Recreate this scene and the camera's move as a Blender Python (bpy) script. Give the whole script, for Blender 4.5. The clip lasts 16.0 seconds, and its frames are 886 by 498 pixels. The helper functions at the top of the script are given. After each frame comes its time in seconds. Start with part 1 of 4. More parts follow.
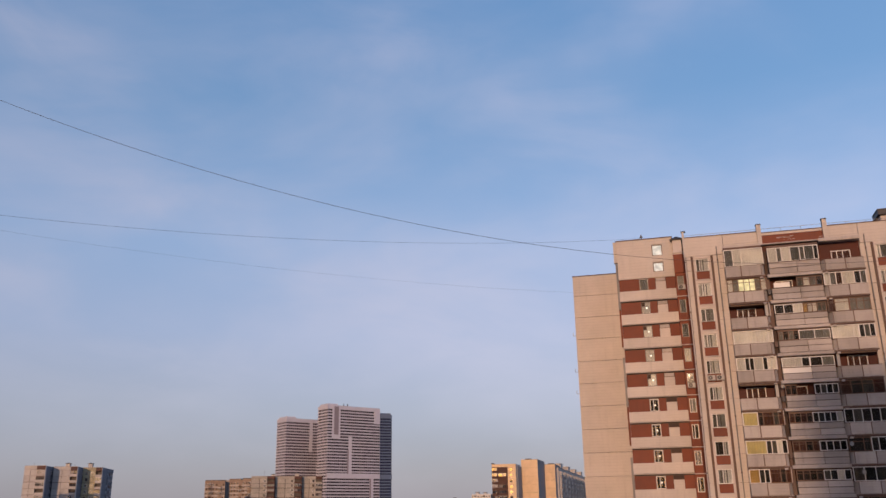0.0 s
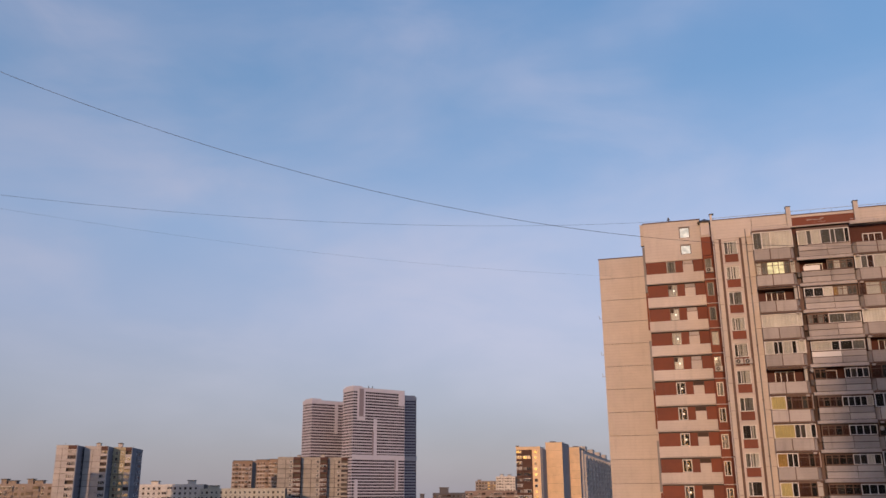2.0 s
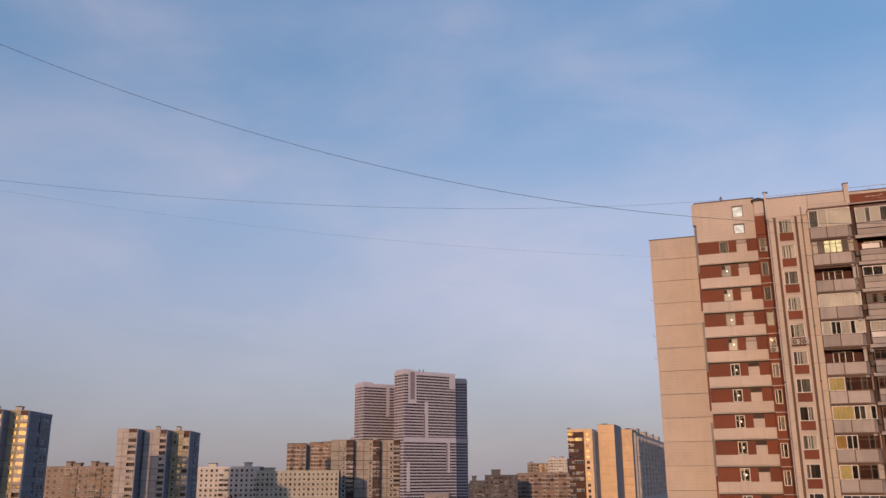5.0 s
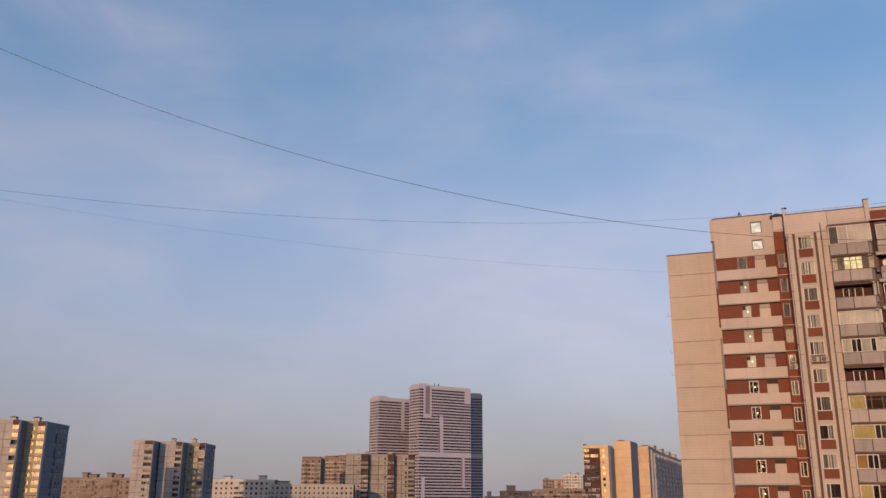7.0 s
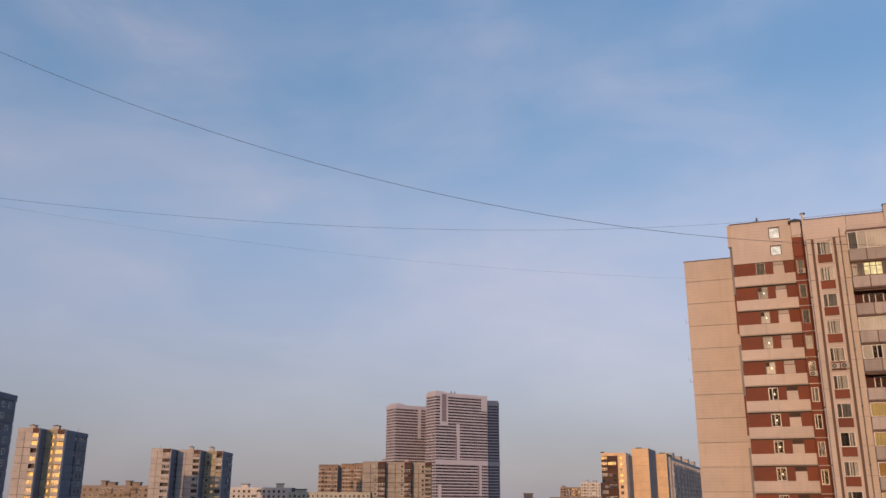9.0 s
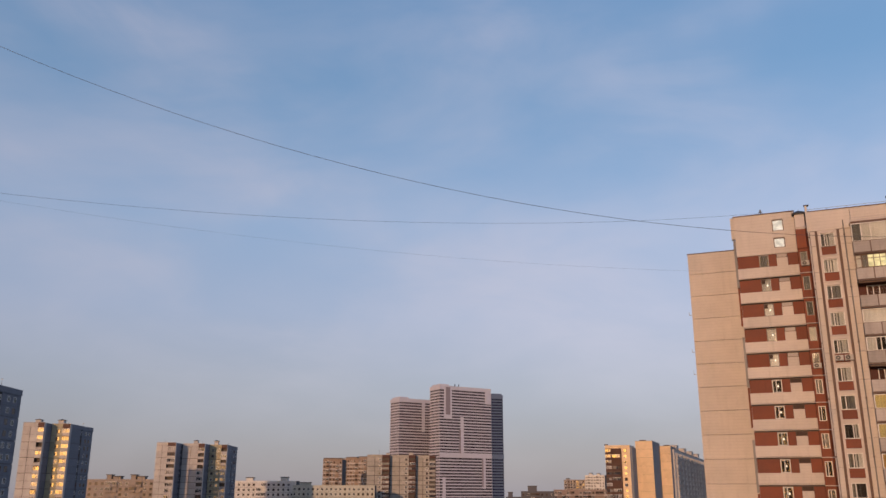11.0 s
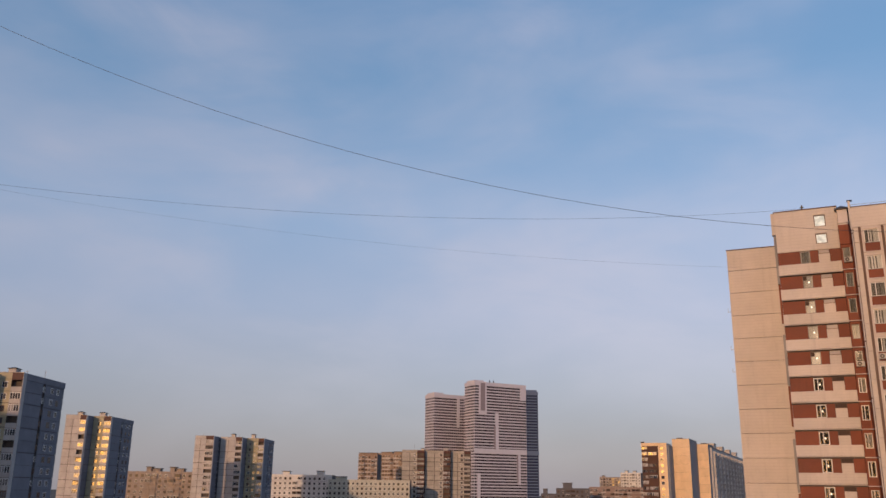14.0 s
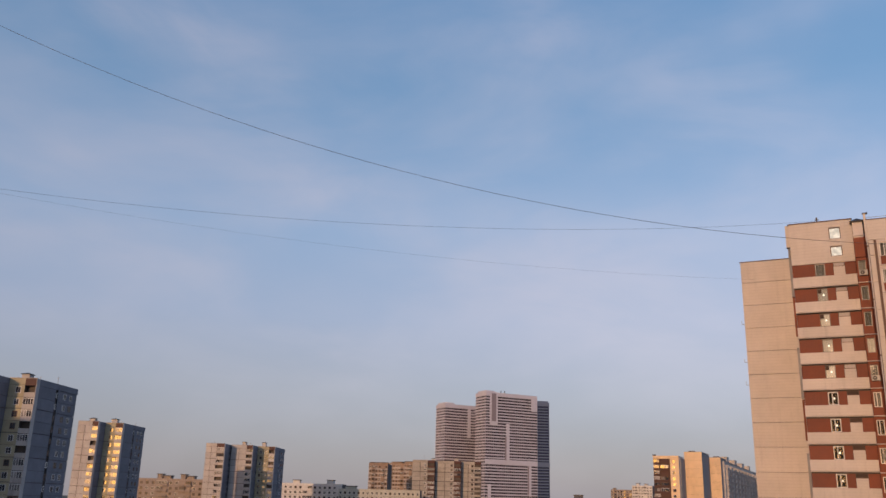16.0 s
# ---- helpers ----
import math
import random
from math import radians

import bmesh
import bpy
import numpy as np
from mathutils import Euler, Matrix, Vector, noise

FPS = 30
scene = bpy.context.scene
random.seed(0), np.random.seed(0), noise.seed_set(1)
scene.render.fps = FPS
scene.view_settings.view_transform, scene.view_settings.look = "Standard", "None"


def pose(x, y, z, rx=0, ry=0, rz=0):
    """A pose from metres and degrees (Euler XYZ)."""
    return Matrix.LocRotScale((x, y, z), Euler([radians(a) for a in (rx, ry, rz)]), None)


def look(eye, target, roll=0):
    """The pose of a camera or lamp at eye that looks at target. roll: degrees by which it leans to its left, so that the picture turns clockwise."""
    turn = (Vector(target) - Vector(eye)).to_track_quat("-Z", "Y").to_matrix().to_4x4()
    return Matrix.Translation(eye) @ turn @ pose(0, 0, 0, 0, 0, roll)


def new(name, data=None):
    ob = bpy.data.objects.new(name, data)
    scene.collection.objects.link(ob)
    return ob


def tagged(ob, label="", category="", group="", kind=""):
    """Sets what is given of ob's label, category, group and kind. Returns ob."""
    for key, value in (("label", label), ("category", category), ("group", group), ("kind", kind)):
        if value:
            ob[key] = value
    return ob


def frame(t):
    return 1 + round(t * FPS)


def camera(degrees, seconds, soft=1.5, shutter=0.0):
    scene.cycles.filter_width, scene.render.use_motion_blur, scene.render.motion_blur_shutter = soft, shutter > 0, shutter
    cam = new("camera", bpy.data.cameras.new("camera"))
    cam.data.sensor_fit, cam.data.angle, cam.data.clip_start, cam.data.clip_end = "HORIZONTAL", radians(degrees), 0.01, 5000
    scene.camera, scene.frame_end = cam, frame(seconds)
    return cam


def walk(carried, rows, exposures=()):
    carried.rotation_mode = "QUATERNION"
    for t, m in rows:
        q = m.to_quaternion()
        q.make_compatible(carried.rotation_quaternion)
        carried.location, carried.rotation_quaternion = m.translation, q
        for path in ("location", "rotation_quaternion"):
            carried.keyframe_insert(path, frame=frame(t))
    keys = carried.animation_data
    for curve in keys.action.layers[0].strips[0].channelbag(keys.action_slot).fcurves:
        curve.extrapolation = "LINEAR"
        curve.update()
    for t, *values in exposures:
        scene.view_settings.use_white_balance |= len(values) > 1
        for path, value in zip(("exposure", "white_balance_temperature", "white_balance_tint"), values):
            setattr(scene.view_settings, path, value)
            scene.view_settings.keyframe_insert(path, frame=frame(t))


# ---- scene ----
EYE = Vector((0, 0, 21))
SECONDS = 16.0
cam = camera(54.80, SECONDS, soft=1.5)
# seconds, sway of the hand in metres, yaw to the left, pitch up, roll
TURNS = [
    (0, 0.21, -0.08, -0.02, 0.66, 17.29, -0.89), (0.5, 0.19, -0.08, -0.02, 0.10, 17.21, -1.14),
    (1, 0.17, -0.07, -0.03, 0.77, 17.29, -1.20), (1.5, 0.12, -0.05, -0.04, 1.99, 16.93, -0.72),
    (2, 0.05, -0.02, -0.05, 2.37, 16.18, -0.41), (2.5, 0.09, -0.06, -0.03, 2.24, 16.35, -0.05),
    (3, 0.10, -0.08, -0.02, 2.23, 15.72, 0.02), (3.5, 0.11, -0.09, -0.02, 2.85, 15.95, -0.03),
    (4, 0.09, -0.09, -0.02, 3.06, 16.15, 0.15), (4.5, 0.05, -0.09, -0.01, 5.28, 15.67, 0.07),
    (4.7, 0.04, -0.08, -0.03, 5.64, 15.08, -0.32), (6.8, -0.01, 0.00, -0.00, 6.65, 15.18, 0.19),
    (7, -0.01, 0.01, -0.00, 6.86, 16.03, 0.26), (7.5, -0.02, 0.00, 0.01, 7.17, 16.61, 0.37),
    (8, -0.03, 0.01, 0.02, 7.60, 16.84, 0.58), (8.5, -0.05, 0.02, 0.01, 7.82, 16.71, 0.41),
    (11, -0.04, -0.01, 0.02, 8.18, 16.07, 0.09), (11.5, -0.04, -0.01, 0.02, 8.32, 16.19, 0.12),
    (12, -0.06, 0.00, 0.02, 8.37, 16.33, 0.27), (12.5, -0.08, 0.02, 0.02, 8.78, 16.51, 0.51),
    (13, -0.09, 0.04, 0.02, 8.89, 16.37, 0.53), (13.5, -0.11, 0.06, 0.03, 9.87, 16.15, 0.67),
    (14, -0.12, 0.09, 0.03, 10.61, 15.78, 0.80), (14.5, -0.14, 0.12, 0.01, 11.09, 16.56, 1.17),
    (15, -0.15, 0.13, 0.01, 10.94, 16.58, 1.56), (15.5, -0.16, 0.14, 0.01, 11.31, 16.74, 1.53),
    (16, -0.15, 0.14, 0.02, 11.47, 16.42, 1.50),
]


def gaze(yaw, pitch):
    a, b = radians(yaw), radians(pitch)
    return Vector((-math.sin(a) * math.cos(b), math.cos(a) * math.cos(b), math.sin(b)))


walk(cam, [(t, look(EYE + Vector((x, y, z)), EYE + Vector((x, y, z)) + 50 * gaze(yaw, pitch), roll)) for t, x, y, z, yaw, pitch, roll in TURNS],
     [(0.0, 0.0, 6540, 11), (1.0, 0.0, 6550, 11), (4.0, 0.0, 6690, 11), (7.5, -0.01, 6820, 10), (16.0, 0.0, 6860, 9)])

# ---- sky and sun ----
SUN_YAW, SUN_UP = 166.75, 8.75
sun_way = gaze(SUN_YAW, SUN_UP)
sun_lamp = bpy.data.lights.new("sun", "SUN")
sun_lamp.energy, sun_lamp.angle, sun_lamp.color = 2.5, radians(0.9), (1.0, 0.605, 0.365)
sun = new("sun", sun_lamp)
sun.matrix_world = look(sun_way * 300, (0, 0, 0))


class Nodes:
    """A short way to write node trees."""

    def __init__(self, tree):
        self.tree = tree
        tree.nodes.clear()

    def add(self, kind, **inputs):
        node = self.tree.nodes.new(kind)
        for key, value in inputs.items():
            self.put(node, key.replace("_", " "), value)
        return node

    def put(self, node, key, value):
        socket = node.inputs[int(key[1:])] if key[0] == "i" and key[1:].isdigit() else node.inputs[key]
        if isinstance(value, bpy.types.NodeSocket):
            self.tree.links.new(value, socket)
        else:
            socket.default_value = value

    def math(self, operation, a, b=0.0, clamp=False):
        node = self.add("ShaderNodeMath", i0=a, i1=b)
        node.operation, node.use_clamp = operation, clamp
        return node.outputs[0]

    def mix(self, fac, a, b, blend="MIX"):
        node = self.tree.nodes.new("ShaderNodeMixRGB")
        node.blend_type = blend
        for i, v in enumerate((fac, a, b)):
            if isinstance(v, tuple) and len(v) == 3:
                v = (*v, 1)
            self.put(node, f"i{i}", v)
        return node.outputs[0]

    def ramp(self, fac, stops, ease="LINEAR"):
        node = self.add("ShaderNodeValToRGB", Fac=fac)
        node.color_ramp.interpolation = ease
        e = node.color_ramp.elements
        while len(e) < len(stops):
            e.new(0.5)
        for el, (p, c) in zip(e, stops):
            el.position, el.color = p, (*c, 1) if len(c) == 3 else c
        return node.outputs[0]

    def noise(self, vector, scale, detail=4.0, rough=0.55, distort=0.0):
        node = self.add("ShaderNodeTexNoise", Vector=vector, Scale=scale, Detail=detail, Roughness=rough, Distortion=distort)
        return node.outputs[0]

    def range(self, value, a, b, c=0.0, d=1.0):
        node = self.add("ShaderNodeMapRange", Value=value)
        node.interpolation_type = "SMOOTHSTEP"
        for i, v in enumerate((a, b, c, d)):
            node.inputs[i + 1].default_value = v
        return node.outputs[0]


world = bpy.data.worlds.new("world")
scene.world = world
world.use_nodes = True
N = Nodes(world.node_tree)
way = N.add("ShaderNodeTexCoord").outputs["Generated"]
split = N.add("ShaderNodeSeparateXYZ", i0=way)
up = split.outputs[2]
clear = N.ramp(up, [(0.0, (0.258, 0.248, 0.302)), (0.05, (0.276, 0.276, 0.353)), (0.12, (0.311, 0.344, 0.464)), (0.2, (0.305, 0.38, 0.575)), (0.3, (0.252, 0.372, 0.605)), (0.45, (0.138, 0.278, 0.51)), (1.0, (0.05, 0.14, 0.37))])
# thin high cloud in long streaks that slope down to the right
streaks = N.add("ShaderNodeMapping", Vector=way, Rotation=(0, radians(-24), 0), Scale=(1.0, 1.0, 2.6))
wisps = N.noise(streaks.outputs[0], 3.6, 6.0, 0.5, 0.35)
broad = N.noise(N.add("ShaderNodeMapping", Vector=way, Location=(0.35, 0.2, 0.15), Scale=(1.0, 1.0, 1.5)).outputs[0], 3.1, 4.0, 0.5, 0.4)
cloud = N.math("MULTIPLY", N.range(wisps, 0.28, 0.74), N.range(broad, 0.20, 0.62))
cloud = N.math("MULTIPLY", cloud, N.range(up, 0.05, 0.2, 0.35, 0.66))
# the single wisps: yaw, height, half length, half width, slope down to the right, density
VEILS = [
    (30.5, 28.9, 5.7, 1.7, 15, 0.34),
    (20.6, 21.3, 7.2, 2.3, 35, 0.42),
    (35.7, 19.1, 4.5, 1.5, 20, 0.3),
    (37.1, 15.3, 6.4, 1.5, 12, 0.35),
    (33.3, 9.5, 9.8, 1.5, 12, 0.3),
    (0.8, 12.0, 9.1, 3.6, 10, 0.55),
    (3.2, 30.5, 7.2, 2.3, 10, 0.35),
    (17.5, 9.8, 4.9, 2.3, 30, 0.28),
    (3.0, 18.0, 9.5, 1.9, 15, 0.2),
]
fray = N.range(N.noise(streaks.outputs[0], 5.5, 6.0, 0.6, 0.6), 0.25, 0.7, 0.25, 1.0)
veil = None
for yaw, high, long, wide, slope, dense in VEILS:
    ahead = gaze(yaw, high)
    side = Vector((math.cos(radians(yaw)), math.sin(radians(yaw)), 0.0))
    over = side.cross(ahead)
    along = side * math.cos(radians(slope)) - over * math.sin(radians(slope))
    across = side * math.sin(radians(slope)) + over * math.cos(radians(slope))
    total = None
    for axis, half in ((along, long), (across, wide)):
        dot = N.add("ShaderNodeVectorMath", i0=way, i1=tuple(axis / math.sin(radians(half))))
        dot.operation = "DOT_PRODUCT"
        square = N.math("POWER", N.math("ABSOLUTE", dot.outputs["Value"]), 2.0)
        total = square if total is None else N.math("ADD", total, square)
    lobe = N.math("MULTIPLY", N.math("POWER", 2.718, N.math("MULTIPLY", total, -0.7)), dense)
    front = N.add("ShaderNodeVectorMath", i0=way, i1=tuple(ahead))
    front.operation = "DOT_PRODUCT"
    lobe = N.math("MULTIPLY", lobe, N.math("GREATER_THAN", front.outputs["Value"], 0.0))
    veil = lobe if veil is None else N.math("ADD", veil, lobe)
veil = N.math("MULTIPLY", veil, fray, True)
cloud = N.math("ADD", N.math("MULTIPLY", cloud, 0.72), N.math("MULTIPLY", veil, 0.62), True)
sky = N.mix(cloud, clear, (0.50, 0.49, 0.625))
east = N.math("ADD", 1.0, N.math("MULTIPLY", split.outputs[0], 0.25))
sky = N.mix(1.0, sky, N.add("ShaderNodeCombineXYZ", i0=east, i1=east, i2=east).outputs[0], "MULTIPLY")
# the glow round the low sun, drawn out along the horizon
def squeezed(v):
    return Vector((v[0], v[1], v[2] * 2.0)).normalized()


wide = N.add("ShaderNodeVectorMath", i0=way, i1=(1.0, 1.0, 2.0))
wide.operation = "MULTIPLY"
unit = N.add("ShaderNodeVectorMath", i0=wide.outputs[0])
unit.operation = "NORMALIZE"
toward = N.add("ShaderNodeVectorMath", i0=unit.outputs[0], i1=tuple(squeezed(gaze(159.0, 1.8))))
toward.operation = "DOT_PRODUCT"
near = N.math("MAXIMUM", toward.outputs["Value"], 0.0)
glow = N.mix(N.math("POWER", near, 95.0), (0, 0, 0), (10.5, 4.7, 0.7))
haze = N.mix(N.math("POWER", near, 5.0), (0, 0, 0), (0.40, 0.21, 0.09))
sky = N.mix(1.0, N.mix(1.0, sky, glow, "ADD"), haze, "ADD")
air = N.tree.nodes.new("ShaderNodeTexSky")
air.sky_type, air.sun_disc = "NISHITA", False
air.sun_elevation, air.sun_rotation = radians(SUN_UP), radians(360 - SUN_YAW)
low = N.add("ShaderNodeBackground", Color=air.outputs[0], Strength=0.02)
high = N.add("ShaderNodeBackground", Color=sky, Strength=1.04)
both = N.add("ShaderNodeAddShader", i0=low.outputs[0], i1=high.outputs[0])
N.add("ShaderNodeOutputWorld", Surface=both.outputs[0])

# ---- materials ----
def paint(name, base, rough=0.8, vary=0.10, grain=0.06, streak=0.12, bump=0.15, ribs=0.0, metal=0.0, spread=0.0, coat=0.0):
    """A weathered matt surface: broad patches, fine grain, rain streaks; ribs: spacing of horizontal grooves."""
    m = bpy.data.materials.new(name)
    m.use_nodes = True
    n = Nodes(m.node_tree)
    place = n.add("ShaderNodeNewGeometry").outputs["Position"]
    patches = n.noise(place, 0.35, 4.0, 0.6)
    fine = n.noise(place, 9.0, 3.0, 0.6)
    tall = n.add("ShaderNodeMapping", Vector=place, Scale=(2.2, 2.2, 0.16))
    runs = n.noise(tall.outputs[0], 1.0, 5.0, 0.62)
    light = n.math("ADD", n.range(patches, 0.25, 0.75, 1 - vary, 1 + vary), n.range(fine, 0.2, 0.8, -grain, grain))
    light = n.math("SUBTRACT", light, n.range(runs, 0.5, 0.78, 0.0, streak))
    if spread:
        own = n.add("ShaderNodeObjectInfo").outputs["Random"]
        light = n.math("MULTIPLY", light, n.range(own, 0.0, 1.0, 1 - spread, 1 + spread))
    height = fine
    if ribs:
        z = n.add("ShaderNodeSeparateXYZ", i0=place).outputs[2]
        wave = n.math("SINE", n.math("MULTIPLY", z, 2 * math.pi / ribs))
        groove = n.range(wave, 0.80, 0.98, 0.0, 1.0)
        light = n.math("SUBTRACT", light, n.math("MULTIPLY", groove, 0.09))
        height = n.math("SUBTRACT", n.math("MULTIPLY", fine, 0.3), groove)
    colour = n.mix(1.0, base, n.add("ShaderNodeCombineXYZ", i0=light, i1=light, i2=light).outputs[0], "MULTIPLY")
    relief = n.add("ShaderNodeBump", Height=height, Strength=bump, Distance=0.03)
    b = n.add("ShaderNodeBsdfPrincipled", Base_Color=colour, Roughness=n.range(patches, 0.2, 0.8, rough - 0.07, min(1, rough + 0.07)), Metallic=metal, Normal=relief.outputs[0])
    b.inputs["Coat Weight"].default_value = coat
    n.add("ShaderNodeOutputMaterial", Surface=b.outputs[0])
    return m


def glazing(name, base, spread, rough=0.05, ior=1.75):
    """Window glass seen from outside by day, before a dim room: dark, with a clear reflection, each pane a little different."""
    m = bpy.data.materials.new(name)
    m.use_nodes = True
    n = Nodes(m.node_tree)
    own = n.add("ShaderNodeObjectInfo").outputs["Random"]
    place = n.add("ShaderNodeNewGeometry").outputs["Position"]
    soft = n.noise(place, 1.3, 2.0)
    k = n.math("MULTIPLY", n.range(own, 0.0, 1.0, 1 - spread, 1 + spread), n.range(soft, 0.3, 0.7, 0.75, 1.25))
    colour = n.mix(1.0, base, n.add("ShaderNodeCombineXYZ", i0=k, i1=k, i2=k).outputs[0], "MULTIPLY")
    wavy = n.add("ShaderNodeBump", Height=n.noise(place, 0.8, 2.0), Strength=0.05, Distance=0.05)
    b = n.add("ShaderNodeBsdfPrincipled", Base_Color=colour, Roughness=rough, IOR=ior, Normal=wavy.outputs[0])
    n.add("ShaderNodeOutputMaterial", Surface=b.outputs[0])
    return m


def clear_glass():
    m = bpy.data.materials.new("clear_glass")
    m.use_nodes = True
    n = Nodes(m.node_tree)
    place = n.add("ShaderNodeNewGeometry").outputs["Position"]
    wavy = n.add("ShaderNodeBump", Height=n.noise(place, 0.8, 2.0), Strength=0.05, Distance=0.05)
    fresnel = n.add("ShaderNodeFresnel", IOR=1.2)
    gloss = n.add("ShaderNodeBsdfGlossy", Color=(1, 1, 1, 1), Roughness=0.03, Normal=wavy.outputs[0])
    see = n.add("ShaderNodeBsdfTransparent", Color=(0.86, 0.88, 0.87, 1))
    out = n.add("ShaderNodeMixShader", i0=fresnel.outputs[0], i1=see.outputs[0], i2=gloss.outputs[0])
    n.add("ShaderNodeOutputMaterial", Surface=out.outputs[0])
    return m


def glowing(name, colour, strength):
    """A curtain, pane or bulb that gives off light of its own."""
    m = bpy.data.materials.new(name)
    m.use_nodes = True
    n = Nodes(m.node_tree)
    place = n.add("ShaderNodeNewGeometry").outputs["Position"]
    k = n.range(n.noise(place, 2.0, 2.0), 0.3, 0.7, 0.7, 1.15)
    e = n.add("ShaderNodeEmission", Color=(*colour, 1), Strength=n.math("MULTIPLY", k, strength))
    n.add("ShaderNodeOutputMaterial", Surface=e.outputs[0])
    return m


PANEL = paint("pink_beige_tile_panel", (0.495, 0.44, 0.39), 0.75, 0.07, 0.05, 0.10, 0.2, ribs=0.36, spread=0.03)
PLAIN = paint("pink_beige_concrete", (0.50, 0.44, 0.40), 0.8, 0.08, 0.05, 0.14, 0.2, spread=0.03)
WHITE_BAND = paint("pale_ribbed_panel", (0.51, 0.455, 0.41), 0.75, 0.08, 0.05, 0.16, 0.2, ribs=0.3, spread=0.05)
RED = paint("brick_red_panel", (0.17, 0.050, 0.026), 0.8, 0.14, 0.08, 0.12, 0.2, spread=0.10)
BROWN = paint("dark_brown_metal", (0.085, 0.042, 0.03), 0.6, 0.15, 0.08, 0.1, 0.1)
RAIL = paint("grey_beige_balcony_panel", (0.36, 0.325, 0.30), 0.8, 0.14, 0.06, 0.22, 0.2, ribs=0.29, spread=0.16)
SLAB = paint("pale_concrete_slab", (0.39, 0.35, 0.325), 0.85, 0.16, 0.08, 0.28, 0.2, spread=0.12)
SEAM = paint("dark_joint_mastic", (0.09, 0.075, 0.065), 0.9, 0.2, 0.1, 0.1, 0.1)
# shade of rooms and recesses put into the colour
INNER = paint("interior_shade", (0.055, 0.036, 0.028), 0.9, 0.3, 0.1, 0.0, 0.1)
ROOF = paint("bitumen_roofing", (0.06, 0.058, 0.058), 0.9, 0.2, 0.1, 0.0, 0.2)
CAP = paint("dark_sheet_metal", (0.035, 0.033, 0.036), 0.55, 0.2, 0.1, 0.1, 0.1, metal=0.3)
STEEL = paint("grey_steel", (0.20, 0.19, 0.185), 0.5, 0.15, 0.1, 0.1, 0.1, metal=0.4)
FRAME_WHITE = paint("white_window_frame", (0.62, 0.60, 0.58), 0.45, 0.06, 0.03, 0.06, 0.05)
FRAME_BROWN = paint("brown_window_frame", (0.13, 0.065, 0.04), 0.55, 0.15, 0.06, 0.05, 0.05)
AC_WHITE = paint("off_white_casing", (0.30, 0.285, 0.265), 0.5, 0.06, 0.03, 0.1, 0.05)
CURTAINS = {
    "w": paint("white_curtain", (0.66, 0.61, 0.58), 0.9, 0.16, 0.05, 0.10, 0.3, spread=0.22),
    # d, g, s and r are darkened to stand in for room shade
    "d": paint("room_shade", (0.022, 0.016, 0.014), 0.9, 0.4, 0.1, 0.0, 0.1, spread=0.5),
    "g": paint("grey_blind", (0.17, 0.155, 0.145), 0.9, 0.3, 0.1, 0.1, 0.2, spread=0.35),
    "s": paint("shade_dark_blind", (0.065, 0.055, 0.05), 0.9, 0.3, 0.1, 0.1, 0.2, spread=0.5),
    "r": paint("red_brown_drape", (0.075, 0.027, 0.018), 0.9, 0.25, 0.1, 0.1, 0.2, spread=0.3),
    "y": paint("yellow_curtain", (0.58, 0.47, 0.22), 0.9, 0.14, 0.05, 0.1, 0.2, spread=0.1),
    "o": paint("orange_blind", (0.50, 0.30, 0.10), 0.9, 0.2, 0.05, 0.1, 0.2, spread=0.1),
    "l": glowing("lamp_lit_curtain", (1.0, 0.76, 0.40), 1.25),
    # added glow makes this blind bright; no lamp is known behind it
    "p": glowing("pale_glowing_blind", (1.0, 0.83, 0.72), 1.15),
    "a": glowing("amber_lit_room", (1.0, 0.45, 0.16), 0.55),
}
GLASS = clear_glass()
FAR_GLASS = glazing("window_glass", (0.04, 0.036, 0.036), 0.7, 0.05, 2.2)
DULL_GLASS = glazing("dull_window_glass", (0.035, 0.032, 0.032), 0.6, 0.15, 1.35)
FAR_CURTAIN = glazing("curtained_window_glass", (0.22, 0.20, 0.185), 0.45)
TOWER_GLASS = glazing("high_rise_window_glass", (0.035, 0.028, 0.04), 0.5, 0.12, 1.3)
# glass of the high-rise wing, dark blue in place of shade
BLUE_GLASS = glazing("shade_blue_high_rise_glass", (0.010, 0.015, 0.035), 0.5, 0.3, 1.2)
FAR_PINK = paint("weathered_pale_panel", (0.40, 0.37, 0.345), 0.85, 0.12, 0.06, 0.14, 0.15, spread=0.07)
FAR_YELLOW = paint("weathered_ochre_panel", (0.36, 0.315, 0.21), 0.85, 0.12, 0.06, 0.14, 0.15, spread=0.07)
# the shade on the tower sides is put into this blue-grey base
FAR_SHADED = paint("shade_tinted_weathered_panel", (0.15, 0.15, 0.172), 0.85, 0.12, 0.06, 0.12, 0.15, spread=0.06)
FAR_WHITE = paint("weathered_white_panel", (0.54, 0.52, 0.49), 0.85, 0.1, 0.06, 0.14, 0.15, spread=0.06)
FAR_GREEN = paint("weathered_pale_green_panel", (0.40, 0.385, 0.32), 0.85, 0.1, 0.06, 0.14, 0.15, spread=0.06)
FAR_ROSE = paint("weathered_rose_panel", (0.25, 0.205, 0.175), 0.85, 0.12, 0.06, 0.14, 0.15, spread=0.08)
FAR_GREY = paint("weathered_grey_panel", (0.24, 0.23, 0.23), 0.85, 0.14, 0.06, 0.16, 0.15, spread=0.08)
# base darkened so that these houses look shaded
FAR_DARK = paint("shade_dark_panel", (0.085, 0.085, 0.10), 0.85, 0.14, 0.06, 0.16, 0.15, spread=0.12)
FAR_BROWN = paint("brown_rose_panel", (0.24, 0.175, 0.15), 0.85, 0.14, 0.06, 0.16, 0.15, spread=0.1)
